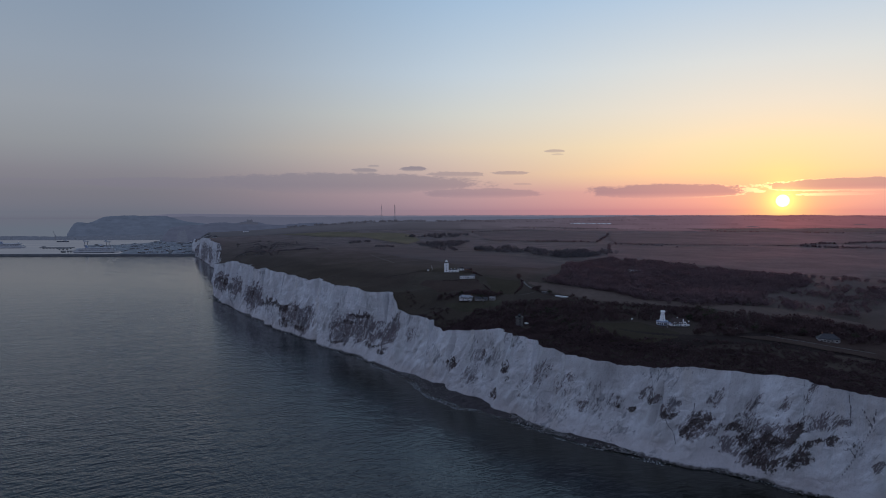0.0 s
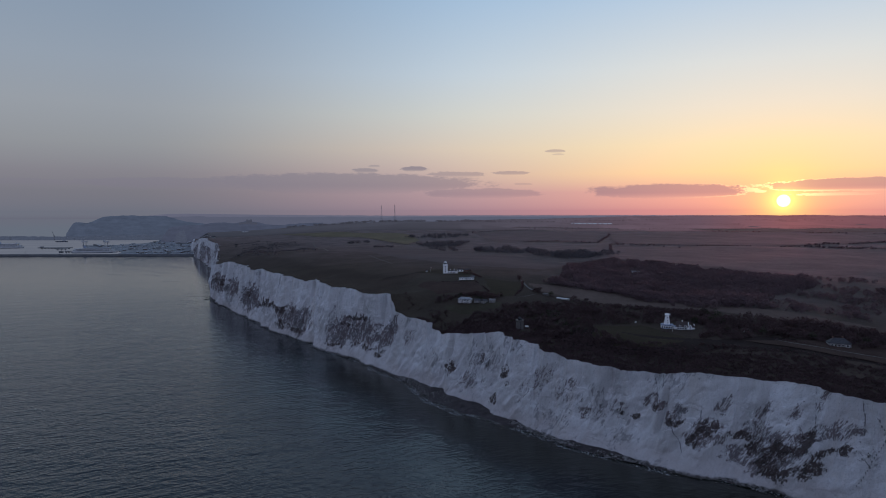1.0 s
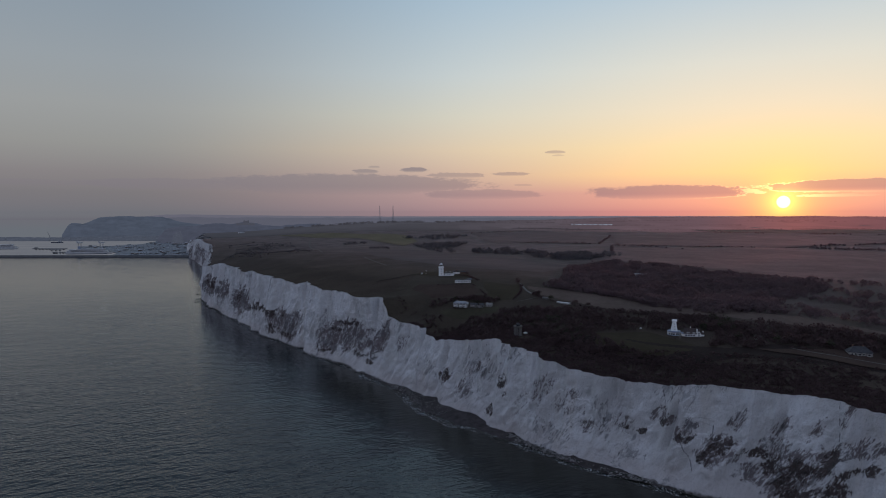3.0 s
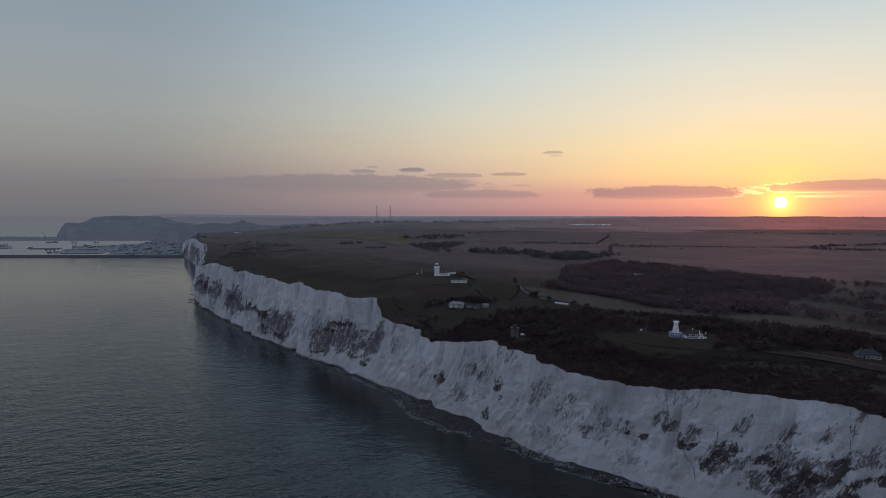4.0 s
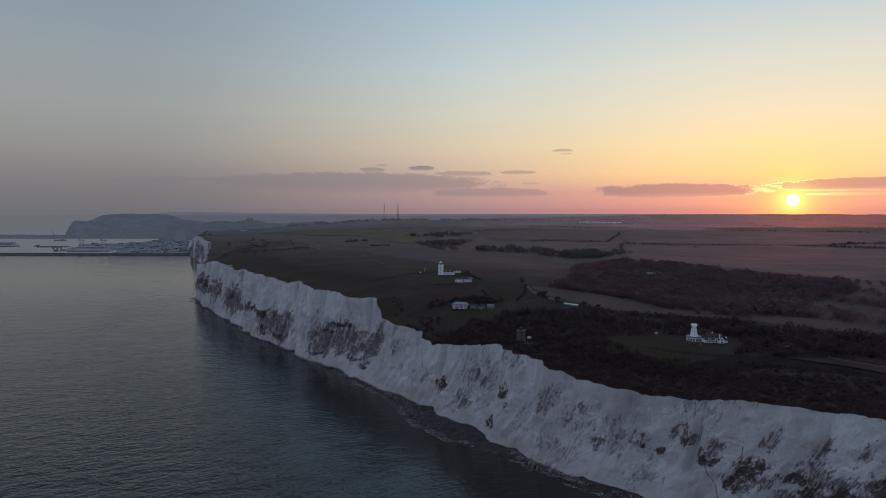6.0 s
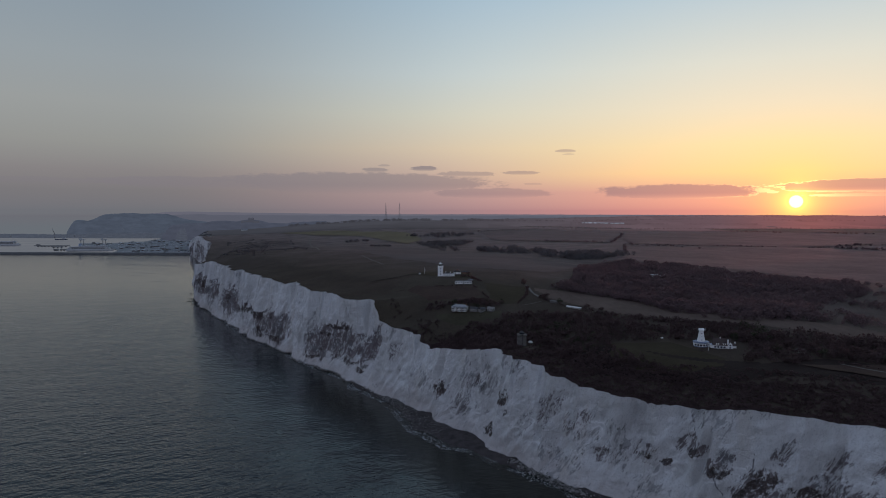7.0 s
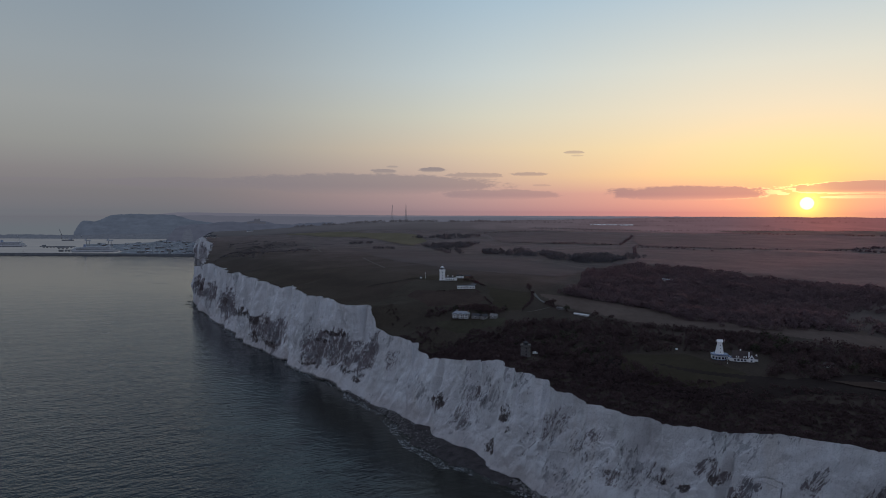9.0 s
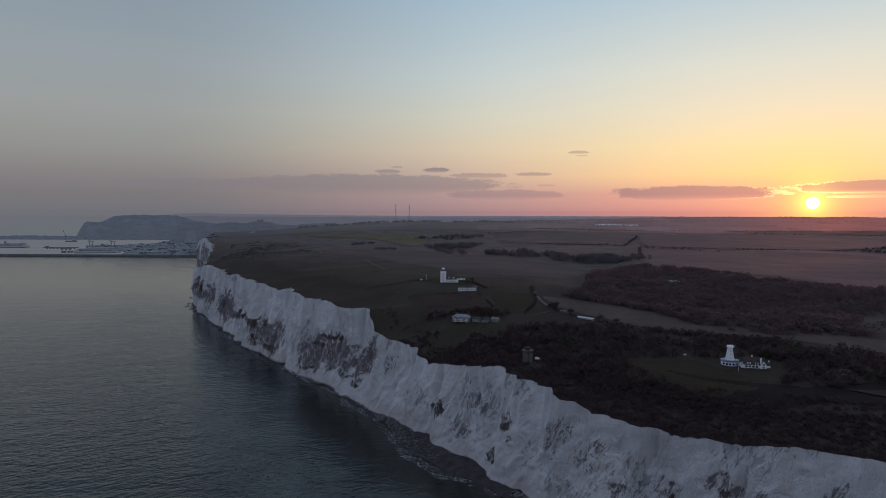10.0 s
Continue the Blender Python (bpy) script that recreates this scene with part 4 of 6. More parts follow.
# ---------------------------------------------------------------- lighthouse on the hill
def lighthouse():
    o = thing("lighthouse", 3, 1073, "white castellated square lighthouse tower with a domed lantern", "lighthouse")
    shape("tower", WHITE, o, (box, 0, 0, 0, 7.8, 7.8, 13.4, 0, 0.97))
    shape("plinth", WHITE, o, (box, 0, 0, 0, 8.2, 8.2, 1.0))
    shape("string_course", WHITE, o, (box, 0, 0, 9.0, 8.0, 8.0, 0.4))
    shape("gallery", WHITE, o, (box, 0, 0, 13.4, 8.6, 8.6, 0.5))
    para = [(box, dx * 3.9, dy * 3.9, 13.9, 8.1 if dy else 0.4, 0.4 if dy else 8.1, 0.8) for dx, dy in ((0, -1), (0, 1), (-1, 0), (1, 0))]
    shape("parapet", WHITE, o, *para)
    for i in range(5):
        shape("merlon", WHITE, o, (box, -3.6 + 1.8 * i, -3.9, 14.7, 0.9, 0.4, 0.7))
    for i in range(5):
        shape("merlon", WHITE, o, (box, -3.6 + 1.8 * i, 3.9, 14.7, 0.9, 0.4, 0.7))
    lantern = shape("lantern", WHITE, o, (drum, 0, 0, [(13.9, 2.7), (15.2, 2.7), (15.2, 2.4), (15.5, 2.4)], 16))
    shape("glazing", GLASS, lantern, (drum, 0, 0, [(15.5, 2.3), (18.2, 2.3)], 16))
    for i in range(8):
        a = math.pi * i / 4
        shape("mullion", WHITE, lantern, (box, 2.34 * math.cos(a), 2.34 * math.sin(a), 15.5, 0.14, 0.14, 2.7, a))
    dome = shape("dome", WHITE, o, (drum, 0, 0, [(18.2, 2.7), (18.5, 2.6), (19.3, 2.0), (19.9, 1.1), (20.2, 0.45), (20.6, 0.45), (20.8, 0.12)], 16))
    shape("weather_vane", METAL, dome, (box, 0, 0, 20.8, 0.14, 0.14, 1.8), (box, 0.3, 0, 21.9, 1.1, 0.1, 0.35))
    for z in (2.6, 6.4, 10.4):
        window(o, 0, -3.84 + z * 0.008, z, 1.0, 1.6)
        window(o, -3.82, 0, z, 1.0, 1.6, -math.pi / 2)
    annex = shape("annex", WHITE, o, (box, 10.6, -1.2, 0, 13.6, 7.0, 3.6))
    shape("annex_roof", DARK_SLATE, annex, (gable, 10.6, -1.2, 3.6, 13.4, 6.8, 2.0, 0.1, 3.0))
    shape("annex_parapet", WHITE, annex, (box, 10.6, -4.6, 3.6, 13.8, 0.3, 0.5))
    for i in range(5):
        window(o, 5.4 + 2.6 * i, -4.72, 1.2, 1.1, 1.5)
    for x in (8.0, 14.5):
        shape("chimney", WHITE, o, (box, x, 0.5, 4.6, 1.3, 0.9, 2.2))
    porch = shape("end_block", WHITE, o, (box, 19.2, -2.0, 0, 3.6, 6.0, 4.0))
    shape("end_roof", LEAD, porch, (box, 19.2, -2.0, 4.0, 3.9, 6.4, 0.3))


def keepers_cottage():
    o = thing("keepers_cottage", 28, 1092, "small white cottage with twin gables behind a lighthouse", "cottage")
    shape("wall", WHITE, o, (box, 0, 0, 0, 11, 7, 3.4))
    for x in (-2.8, 2.8):
        shape("gable", WHITE, o, (gable_wall, x, -3.45, 3.4, 5.2, 0.3, 2.8))
        shape("roof", DARK_SLATE, o, (gable, x, 0, 3.4, 7.2, 5.2, 2.8, 0.2, 0, math.pi / 2))
        window(o, x, -3.6, 1.0, 1.2, 1.4)
    shape("chimney", BRICK, o, (box, 0, 0.5, 3.4, 0.9, 0.9, 4.2))
    shed = thing("brick_shed", 40, 1096, "low brown brick shed with a slate roof", "shed")
    shape("wall", BRICK, shed, (box, 0, 0, 0, 9, 5, 2.6))
    shape("roof", DARK_SLATE, shed, (gable, 0, 0, 2.6, 9, 5, 1.6, 0.3))
    pole = thing("flagpole", -22, 1090, "slim white flagpole on the grass", "flagpole")
    shape("mast", WHITE, pole, (drum, 0, 0, [(0, 0.18), (9.5, 0.09)], 8))
    shape("yard", WHITE, pole, (box, 0, 0, 6.8, 3.0, 0.12, 0.12))
    shape("base", OFFWHITE, pole, (drum, 0, 0, [(0, 0.6), (0.7, 0.5)], 8))
    hut = thing("white_hut", -29, 1091, "small white hut beside a flagpole", "hut")
    shape("wall", WHITE, hut, (box, 0, 0, 0, 3, 2.4, 2.3))
    shape("roof", DARK_SLATE, hut, (gable, 0, 0, 2.3, 3, 2.4, 0.9, 0.2))


def white_bungalow():
    o = thing("white_bungalow", 36.5, 1015, "two white rendered bungalow wings joined by a dark link", "bungalow")
    for name, x, wdt, y in (("left_wing", -6.0, 11.5, 0), ("right_wing", 6.4, 11.5, 1.0)):
        wing = shape("wing", WHITE, o, (box, x, y, 0, wdt, 7.0, 3.7))
        shape("roof", SLATE, wing, (gable, x, y, 3.7, wdt, 7.0, 1.0, 0.35, 3.0))
        for i in range(3):
            window(o, x - wdt / 3 + i * wdt / 3, y - 3.6, 1.1, 1.6, 1.4)
    shape("link", BRICK, o, (box, 0.2, 1.5, 0, 2.4, 5.0, 3.0))
    shape("chimney", BRICK, o, (box, 9.0, 1.5, 3.9, 1.0, 1.0, 2.2))
    shape("door", GLASS, o, (box, 0.2, -1.1, 0.3, 1.1, 0.2, 2.1))
    store = thing("dark_store", 47, 1023, "dark timber store behind a bungalow", "shed")
    shape("wall", TILE, store, (box, 0, 0, 0, 6, 5, 3.2))
    shape("roof", SLATE, store, (gable, 0, 0, 3.2, 6, 5, 1.8, 0.3))


def villa():
    o = thing("villa", 31, 890, "large pale villa with bow fronts and slate roofs", "house", turn=-14, size=0.8)
    shape("wall", OFFWHITE, o, (box, 0, 0, 0, 24, 10, 6.4))
    shape("roof", LEAD, o, (gable, 0, 0, 6.4, 24, 10, 3.4, 0.5, 4.5))
    for x in (-7.5, 0.5, 8.0):
        bay = shape("bow_front", PALE_ROOF, o, (drum, x, -5.0, [(0, 3.0), (6.0, 3.0)], 12))
        shape("bow_roof", SLATE, bay, (drum, x, -5.0, [(6.0, 3.3), (6.3, 3.3), (7.4, 0.6)], 12))
        for k in (-0.7, 0.0, 0.7):
            for z in (0.8, 3.8):
                window(o, x + 2.95 * math.sin(k), -5.0 - 2.95 * math.cos(k), z, 1.1, 1.5, k)
    cross = shape("cross_wing", PEBBLEDASH, o, (box, -8.5, 4.0, 0, 8, 9, 7.4))
    shape("cross_roof", DARK_SLATE, cross, (gable, -8.5, 4.0, 7.4, 9, 8, 3.4, 0.4, 0, math.pi / 2))
    shape("cross_gable", OFFWHITE, cross, (gable_wall, -8.5, -0.4, 7.4, 7.8, 0.3, 3.2))
    for x in (-4.0, 5.0, 10.0):
        shape("chimney", BRICK, o, (box, x, 1.0, 8.2, 1.2, 1.0, 3.0))
    for x, y, ln, hgt, turn, lab in ((48, 882, 9, 3.4, -20, "low white outbuilding with a pitched slate roof"), (57, 875, 7, 3.6, 35, "white gabled outbuilding beside a villa"),
                                     (67.5, 871, 8, 3.2, -25, "pale shed with a light sheet roof")):
        b = thing("outbuilding", x, y, lab, "outbuilding", turn)
        shape("wall", PEBBLEDASH, b, (box, 0, 0, 0, ln, 5.5, hgt))
        shape("roof", PEBBLEDASH if ln == 8 else DARK_SLATE, b, (gable, 0, 0, hgt, ln, 5.5, 2.2, 0.3))
        for sx in (-1, 1):
            shape("gable", OFFWHITE, b, (gable_wall, sx * (ln / 2 - 0.2), 0, hgt, 5.4, 0.3, 2.1, math.pi / 2))
        window(b, 0, -2.85, 1.0, 1.4, 1.2)


def low_light():
    o = thing("disused_lighthouse", 90, 741, "squat grey octagonal disused lighthouse among dark scrub", "lighthouse", size=1.0)
    shape("tower", STONE, o, (drum, 0, 0, [(0, 5.1), (0.8, 4.9), (0.9, 4.7), (9.4, 4.4)], 8, math.pi / 8))
    for z in (3.6, 6.6):
        shape("string_course", STONE, o, (drum, 0, 0, [(z, 4.8), (z + 0.3, 4.8)], 8, math.pi / 8))
    shape("gallery", STONE, o, (drum, 0, 0, [(9.4, 5.0), (9.8, 5.2), (10.0, 5.2)], 8, math.pi / 8))
    rail = shape("rail", STONE, o, (drum, 0, 0, [(10.9, 5.05), (11.0, 5.05)], 8, math.pi / 8))
    for i in range(8):
        a = math.pi / 8 + i * math.pi / 4
        shape("baluster", STONE, rail, (box, 5.0 * math.cos(a), 5.0 * math.sin(a), 10.0, 0.12, 0.12, 1.0))
    lan = shape("lantern", GLASS, o, (drum, 0, 0, [(10.0, 2.3), (12.6, 2.3)], 12))
    for i in range(12):
        a = math.pi * i / 6
        shape("mullion", STONE, lan, (box, 2.32 * math.cos(a), 2.32 * math.sin(a), 10.0, 0.15, 0.15, 2.6, a))
    shape("lantern_roof", DARK_SLATE, o, (drum, 0, 0, [(12.6, 2.6), (12.9, 2.5), (14.0, 0.5), (14.4, 0.3)], 12))
    shape("finial", STONE, o, (drum, 0, 0, [(14.3, 0.1), (15.5, 0.06)], 6))
    for z in (1.8, 4.8, 7.4):
        window(o, 0, -4.42 + z * 0.03, z, 0.8, 1.3, 0.0, STONE)
    van = thing("white_van", 99, 746, "small white van parked beside a tower", "van", 20, 0.0)
    shape("body", WHITE, van, (box, -0.6, 0, 0.4, 3.0, 1.9, 1.7), (box, 1.5, 0, 0.4, 1.3, 1.9, 0.9))
    shape("windscreen", GLASS, van, (box, 1.2, 0, 1.3, 0.9, 1.7, 0.7, 0, 0.8))
    for dx in (-1.3, 1.4):
        for dy in (-0.95, 0.95):
            shape("wheel", GLASS, van, (box, dx, dy, 0.0, 0.65, 0.2, 0.65))


def windmill():
    o = thing("windmill", 250, 712, "white smock windmill on a wide balconied base, sails missing", "windmill", -8, size=0.8)
    base = shape("base_storey", WHITE, o, (drum, 0, 0, [(0, 8.4), (4.2, 8.4)], 8, math.pi / 8))
    shape("stage", BLUE, base, (drum, 0, 0, [(4.2, 9.0), (4.5, 9.0)], 8, math.pi / 8))
    rail = shape("railing", BLUE, o, (drum, 0, 0, [(5.3, 8.8), (5.5, 8.8)], 8, math.pi / 8))
    for i in range(24):
        a = math.pi / 8 + i * math.pi / 12
        r = 8.75 * math.cos(math.pi / 8) / math.cos(((i * math.pi / 12) % (math.pi / 4)) - math.pi / 8)
        shape("post", BLUE, rail, (box, r * math.cos(a), r * math.sin(a), 4.5, 0.2, 0.2, 0.9))
    for k in (-1, 0, 1):
        a = k * math.pi / 4
        for off in (-1.7, 1.7):
            window(o, 7.8 * math.sin(a) + off * math.cos(a), -7.8 * math.cos(a) + off * math.sin(a), 1.0, 2.0, 1.9, a, BLUE)
    shape("plinth_band", BLUE, base, (drum, 0, 0, [(0, 8.55), (0.7, 8.55)], 8, math.pi / 8))
    porch = shape("porch", WHITE, o, (box, 9.6, -3.0, 0, 4.4, 5.0, 3.4))
    shape("porch_roof", BLUE, porch, (box, 9.6, -3.0, 3.4, 4.8, 5.4, 0.3))
    shape("smock", WHITE, o, (drum, 0, 0, [(4.5, 4.7), (5.6, 4.4), (17.0, 2.4)], 8, math.pi / 8))
    for z, r in ((7.0, 4.1), (10.6, 3.5), (14.0, 2.9)):
        window(o, 0, -r * 0.93, z, 0.7, 0.9)
    cap = shape("cap", WHITE, o, (drum, 0, 0, [(17.0, 2.8), (18.2, 2.9)], 8, math.pi / 8), (gable, 0, 0, 18.2, 5.2, 4.8, 2.2, 0.3))
    shape("windshaft", METAL, cap, (box, 3.6, 0, 18.6, 2.2, 0.6, 0.6))
    shape("fantail_frame", METAL, o, (box, -3.3, 0, 17.6, 1.6, 0.3, 0.3), (box, -4.0, 0, 17.6, 0.25, 0.25, 2.6))
    shape("sail_stock", METAL, o, (box, 4.5, 0, 17.4, 0.4, 0.4, 3.6), (box, 4.5, 0, 18.8, 0.4, 3.0, 0.4))
    pole = thing("flagpole", 250, 695, "slim white flagpole on a lawn", "flagpole")
    shape("mast", WHITE, pole, (drum, 0, 0, [(0, 0.14), (7.0, 0.07)], 8))
    shape("base", OFFWHITE, pole, (drum, 0, 0, [(0, 0.4), (0.4, 0.35)], 8))


def mill_house():
    o = thing("mill_house", 264.5, 702.0, "white house with a brown tiled roof beside a windmill", "house", -14, size=0.7)
    shape("wall", WHITE, o, (box, 0, 0, 0, 20, 8.5, 3.9))
    shape("roof", TILE, o, (gable, 0, 0, 3.9, 20, 8.5, 8.5, 0.9))
    for sx in (-1, 1):
        shape("end_gable", WHITE, o, (gable_wall, sx * 9.95, 0, 4.2, 8.3, 0.3, 7.9, math.pi / 2))
    for x in (-5.5, 2.6):
        d = shape("dormer", WHITE, o, (box, x, -3.0, 4.4, 3.6, 3.2, 2.4), (gable_wall, x, -4.55, 6.8, 3.6, 0.2, 2.3))
        shape("dormer_roof", TILE, d, (gable, x, -2.3, 6.8, 4.4, 3.6, 2.3, 0.25, 0, math.pi / 2))
        window(o, x, -4.7, 5.0, 1.5, 1.3)
    wing = shape("gabled_wing", WHITE, o, (box, 9.2, -4.2, 0, 6.4, 4.6, 4.6), (gable_wall, 9.2, -6.4, 4.6, 6.4, 0.3, 4.4))
    shape("wing_roof", TILE, wing, (gable, 9.2, -2.1, 4.6, 8.2, 6.4, 4.6, 0.3, 0, math.pi / 2))
    end = shape("end_wing", WHITE, o, (box, 14.2, 0.5, 0, 5.4, 7.0, 3.6))
    shape("end_roof", TILE, end, (gable, 14.2, 0.5, 3.6, 5.4, 7.0, 3.4, 0.3, 1.6))
    for x, y, z, hgt in ((-1.8, 0.4, 9.0, 5.0), (6.6, -4.8, 5.6, 6.4), (15.6, 1.0, 6.0, 2.6)):
        st = shape("chimney", WHITE, o, (box, x, y, z, 1.4, 1.1, hgt))
        shape("chimney_pot", BRICK, st, (drum, x, y, [(z + hgt, 0.3), (z + hgt + 0.7, 0.25)], 8))
    for x in (-8.0, -4.5, -0.8, 2.8):
        window(o, x, -4.35, 0.9, 2.2, 1.8, 0.0, BLUE)
    for z in (1.2, 4.4):
        window(o, 9.2, -6.7, z, 1.8, 1.4, 0.0, BLUE)
    link = shape("link_block", WHITE, o, (box, -11.6, -0.6, 0, 3.6, 6.0, 3.6))
    shape("link_roof", BLUE, link, (box, -11.6, -0.6, 3.6, 3.8, 6.2, 0.25))


def bungalow():
    o = thing("hipped_bungalow", 388, 628, "white bungalow with a steep hipped slate roof", "bungalow", -16)
    shape("wall", OFFWHITE, o, (box, 0, 0, 0, 19, 10, 3.2))
    shape("roof", DARK_SLATE, o, (gable, 0, 0, 3.2, 19, 10, 5.0, 0.7, 5.5))
    for x in (-1.5, 6.0):
        bay = shape("bay", OFFWHITE, o, (box, x, -5.8, 0, 3.6, 2.2, 3.2))
        shape("bay_roof", DARK_SLATE, bay, (gable, x, -5.2, 3.2, 4.2, 3.6, 1.6, 0.3, 1.2, math.pi / 2))
        window(o, x, -6.95, 1.0, 2.2, 1.4)
    for x in (-7.0, -4.2, 2.2):
        window(o, x, -5.1, 1.0, 1.4, 1.4)
    for x in (-5.0, 3.5):
        shape("chimney", BRICK, o, (box, x, 1.0, 6.4, 1.1, 1.0, 3.0))


def sheds():
    a = thing("long_shed", 164, 870.5, "long low shed with a pale sheet roof", "shed", -47, 0.2)
    shape("wall", OFFWHITE, a, (box, 0, 0, 0, 20, 4, 1.5))
    shape("roof", PALE_ROOF, a, (gable, 0, 0, 1.5, 20, 4, 0.9, 0.3))
    b = thing("low_shed", 145, 899, "low grey shed with a pale roof beside a lane", "shed", -42, 0.2)
    shape("wall", STONE, b, (box, 0, 0, 0, 9, 4, 2.2))
    shape("roof", STONE, b, (gable, 0, 0, 2.2, 9, 4, 1.1, 0.3))
    c = thing("small_white_shed", 224, 741, "small white shed among dark trees", "shed", 10, 0.2, size=0.42)
    shape("wall", WHITE, c, (box, 0, 0, 0, 5, 3, 2.2))
    shape("roof", PALE_ROOF, c, (gable, 0, 0, 2.2, 5, 3, 0.9, 0.2))
    # Barn shape added as a stand-in for a pale sliver among the trees.
    d = thing("barn", 352, 1160, "barn-shaped stand-in for a pale sliver within a dark wood", "barn", -20, 0.2)
    shape("wall", OFFWHITE, d, (box, 0, 0, 0, 20, 8, 2.6))
    shape("roof", LEAD, d, (gable, 0, 0, 2.6, 20, 8, 1.6, 0.5))
    e = thing("farmhouse", 327, 1506, "small white farmhouse by a copse", "house", 15, 0.2)
    shape("wall", WHITE, e, (box, 0, 0, 0, 10, 7, 4.5))
    shape("roof", SLATE, e, (gable, 0, 0, 4.5, 10, 7, 3, 0.4))
    shape("chimney", BRICK, e, (box, 3, 0, 6, 1, 1, 3))
    f = thing("wayside_cottage", 320, 676, "pale cottage half hidden by trees", "cottage", -20, 0.2)
    shape("wall", OFFWHITE, f, (box, 0, 0, 0, 6, 4, 2.2))
    shape("roof", TILE, f, (gable, 0, 0, 2.2, 6, 4, 1.8, 0.4))


def glasshouses():
    """Long glasshouses far off; a pale base colour paints the sky they catch."""
    bright = material("sky_pale_glass", [(0.55, 0.56, 0.60), (0.7, 0.71, 0.74)], 0.01, 0.15, spec=0.8)
    for i in range(8):
        g = thing("glasshouse", 785 + 33 * i, 3885 + 6 * i, "long pale glasshouse reflecting the sky", "glasshouse", 8, 0.5, group="row of glasshouses")
        shape("wall", bright, g, (box, 0, 0, 0, 26 - 5 * (i % 3), 30, 4))
        shape("roof", bright, g, (gable, 0, 0, 4, 26 - 5 * (i % 3), 30, 3.5, 0.3))


def radio_mast(x, y, top):
    o = thing("radio_mast", x, y, "tall steel lattice radio mast on the skyline", "mast", 12, group="pair of radio masts")
    base = 9.0
    for sx in (-1, 1):
        for sy in (-1, 1):
            bm = bmesh.new()
            lo, hi = base / 2, 1.0
            vs = []
            for z, r in ((0, lo), (top, hi)):
                for dx, dy in ((-.55, -.55), (.55, -.55), (.55, .55), (-.55, .55)):
                    vs.append(bm.verts.new((sx * r + dx, sy * r + dy, z)))
            for f in ((3, 2, 1, 0), (4, 5, 6, 7), (0, 1, 5, 4), (1, 2, 6, 5), (2, 3, 7, 6), (3, 0, 4, 7)):
                bm.faces.new([vs[i] for i in f])
            part("leg", bm, METAL, o)
    for k in range(1, 10):
        z = top * k / 10
        r = base / 2 + (1.0 - base / 2) * k / 10
        shape("bracing", METAL, o, (box, 0, -r, z, 2 * r, 0.5, 0.5), (box, 0, r, z, 2 * r, 0.5, 0.5), (box, -r, 0, z, 0.5, 2 * r, 0.5), (box, r, 0, z, 0.5, 2 * r, 0.5))
    shape("platform", METAL, o, (box, 0, 0, top * 0.72, 6, 6, 0.8))
    shape("aerial", METAL, o, (drum, 0, 0, [(top, 0.5), (top + 8, 0.3)], 6))


lighthouse()
keepers_cottage()
white_bungalow()
villa()
low_light()
windmill()
mill_house()
bungalow()
sheds()
glasshouses()
radio_mast(-425, 4150, 112)
radio_mast(-338, 4150, 110)

# ---------------------------------------------------------------- woods and trees
def foliage(spots, seed, per=26, leaf=0.28):
    """Vertices and faces of many loose clumps of small leaf plates: x, y, z, radius, height."""
    rng = np.random.default_rng(seed)
    s = np.repeat(np.array(spots, float), per, axis=0)
    n = len(s)
    d = rng.normal(size=(n, 3))
    d /= np.linalg.norm(d, axis=1)[:, None]
    r = rng.uniform(0.35, 1.0, n) ** 0.6
    c = np.stack([s[:, 0] + d[:, 0] * r * s[:, 3], s[:, 1] + d[:, 1] * r * s[:, 3], s[:, 2] + s[:, 4] * (0.52 + 0.48 * d[:, 2] * r)], -1)
    a = rng.normal(size=(n, 3))
    a /= np.linalg.norm(a, axis=1)[:, None]
    b = np.cross(a, rng.normal(size=(n, 3)))
    b /= np.linalg.norm(b, axis=1)[:, None]
    size = (leaf * s[:, 3] * rng.uniform(0.6, 1.5, n))[:, None]
    v = np.stack([c - a * size, c + b * size * 0.8, c + a * size, c - b * size * 0.8], 1).reshape(-1, 3)
    return v, np.arange(4 * n).reshape(-1, 4)


def stuff(name, spots, mat, label, category, seed, per=26, leaf=0.28):
    v, f = foliage(spots, seed, per, leaf)
    me = bpy.data.meshes.new(name)
    me.from_pydata(v.tolist(), [], f.tolist())
    me.materials.append(mat)
    return tagged(new(name, me), label, category, kind="stuff")


def scatter(poly, spacing, lo, hi, seed, thin=0.0, size=1.0):
    """Spots for trees inside a polygon, with gaps where a slow noise is low."""
    rng = np.random.default_rng(seed)
    a = np.array(poly, float)
    n = int(np.prod(a.max(0) - a.min(0)) / spacing ** 2)
    x, y = rng.uniform(a[:, 0].min(), a[:, 0].max(), n), rng.uniform(a[:, 1].min(), a[:, 1].max(), n)
    keep = inside(list(poly), x, y) & (value_noise(x / 34.0, y / 34.0, seed) + rng.uniform(-.3, .3, n) > thin)
    x, y = x[keep], y[keep]
    h = rng.uniform(lo, hi, len(x)) * (1 + 0.3 * value_noise(x / 22.0, y / 22.0, seed + 1))
    r = h * rng.uniform(0.38, 0.62, len(x)) * size
    z = ground(x, y) - 0.4
    return list(zip(x, y, z, r, h))


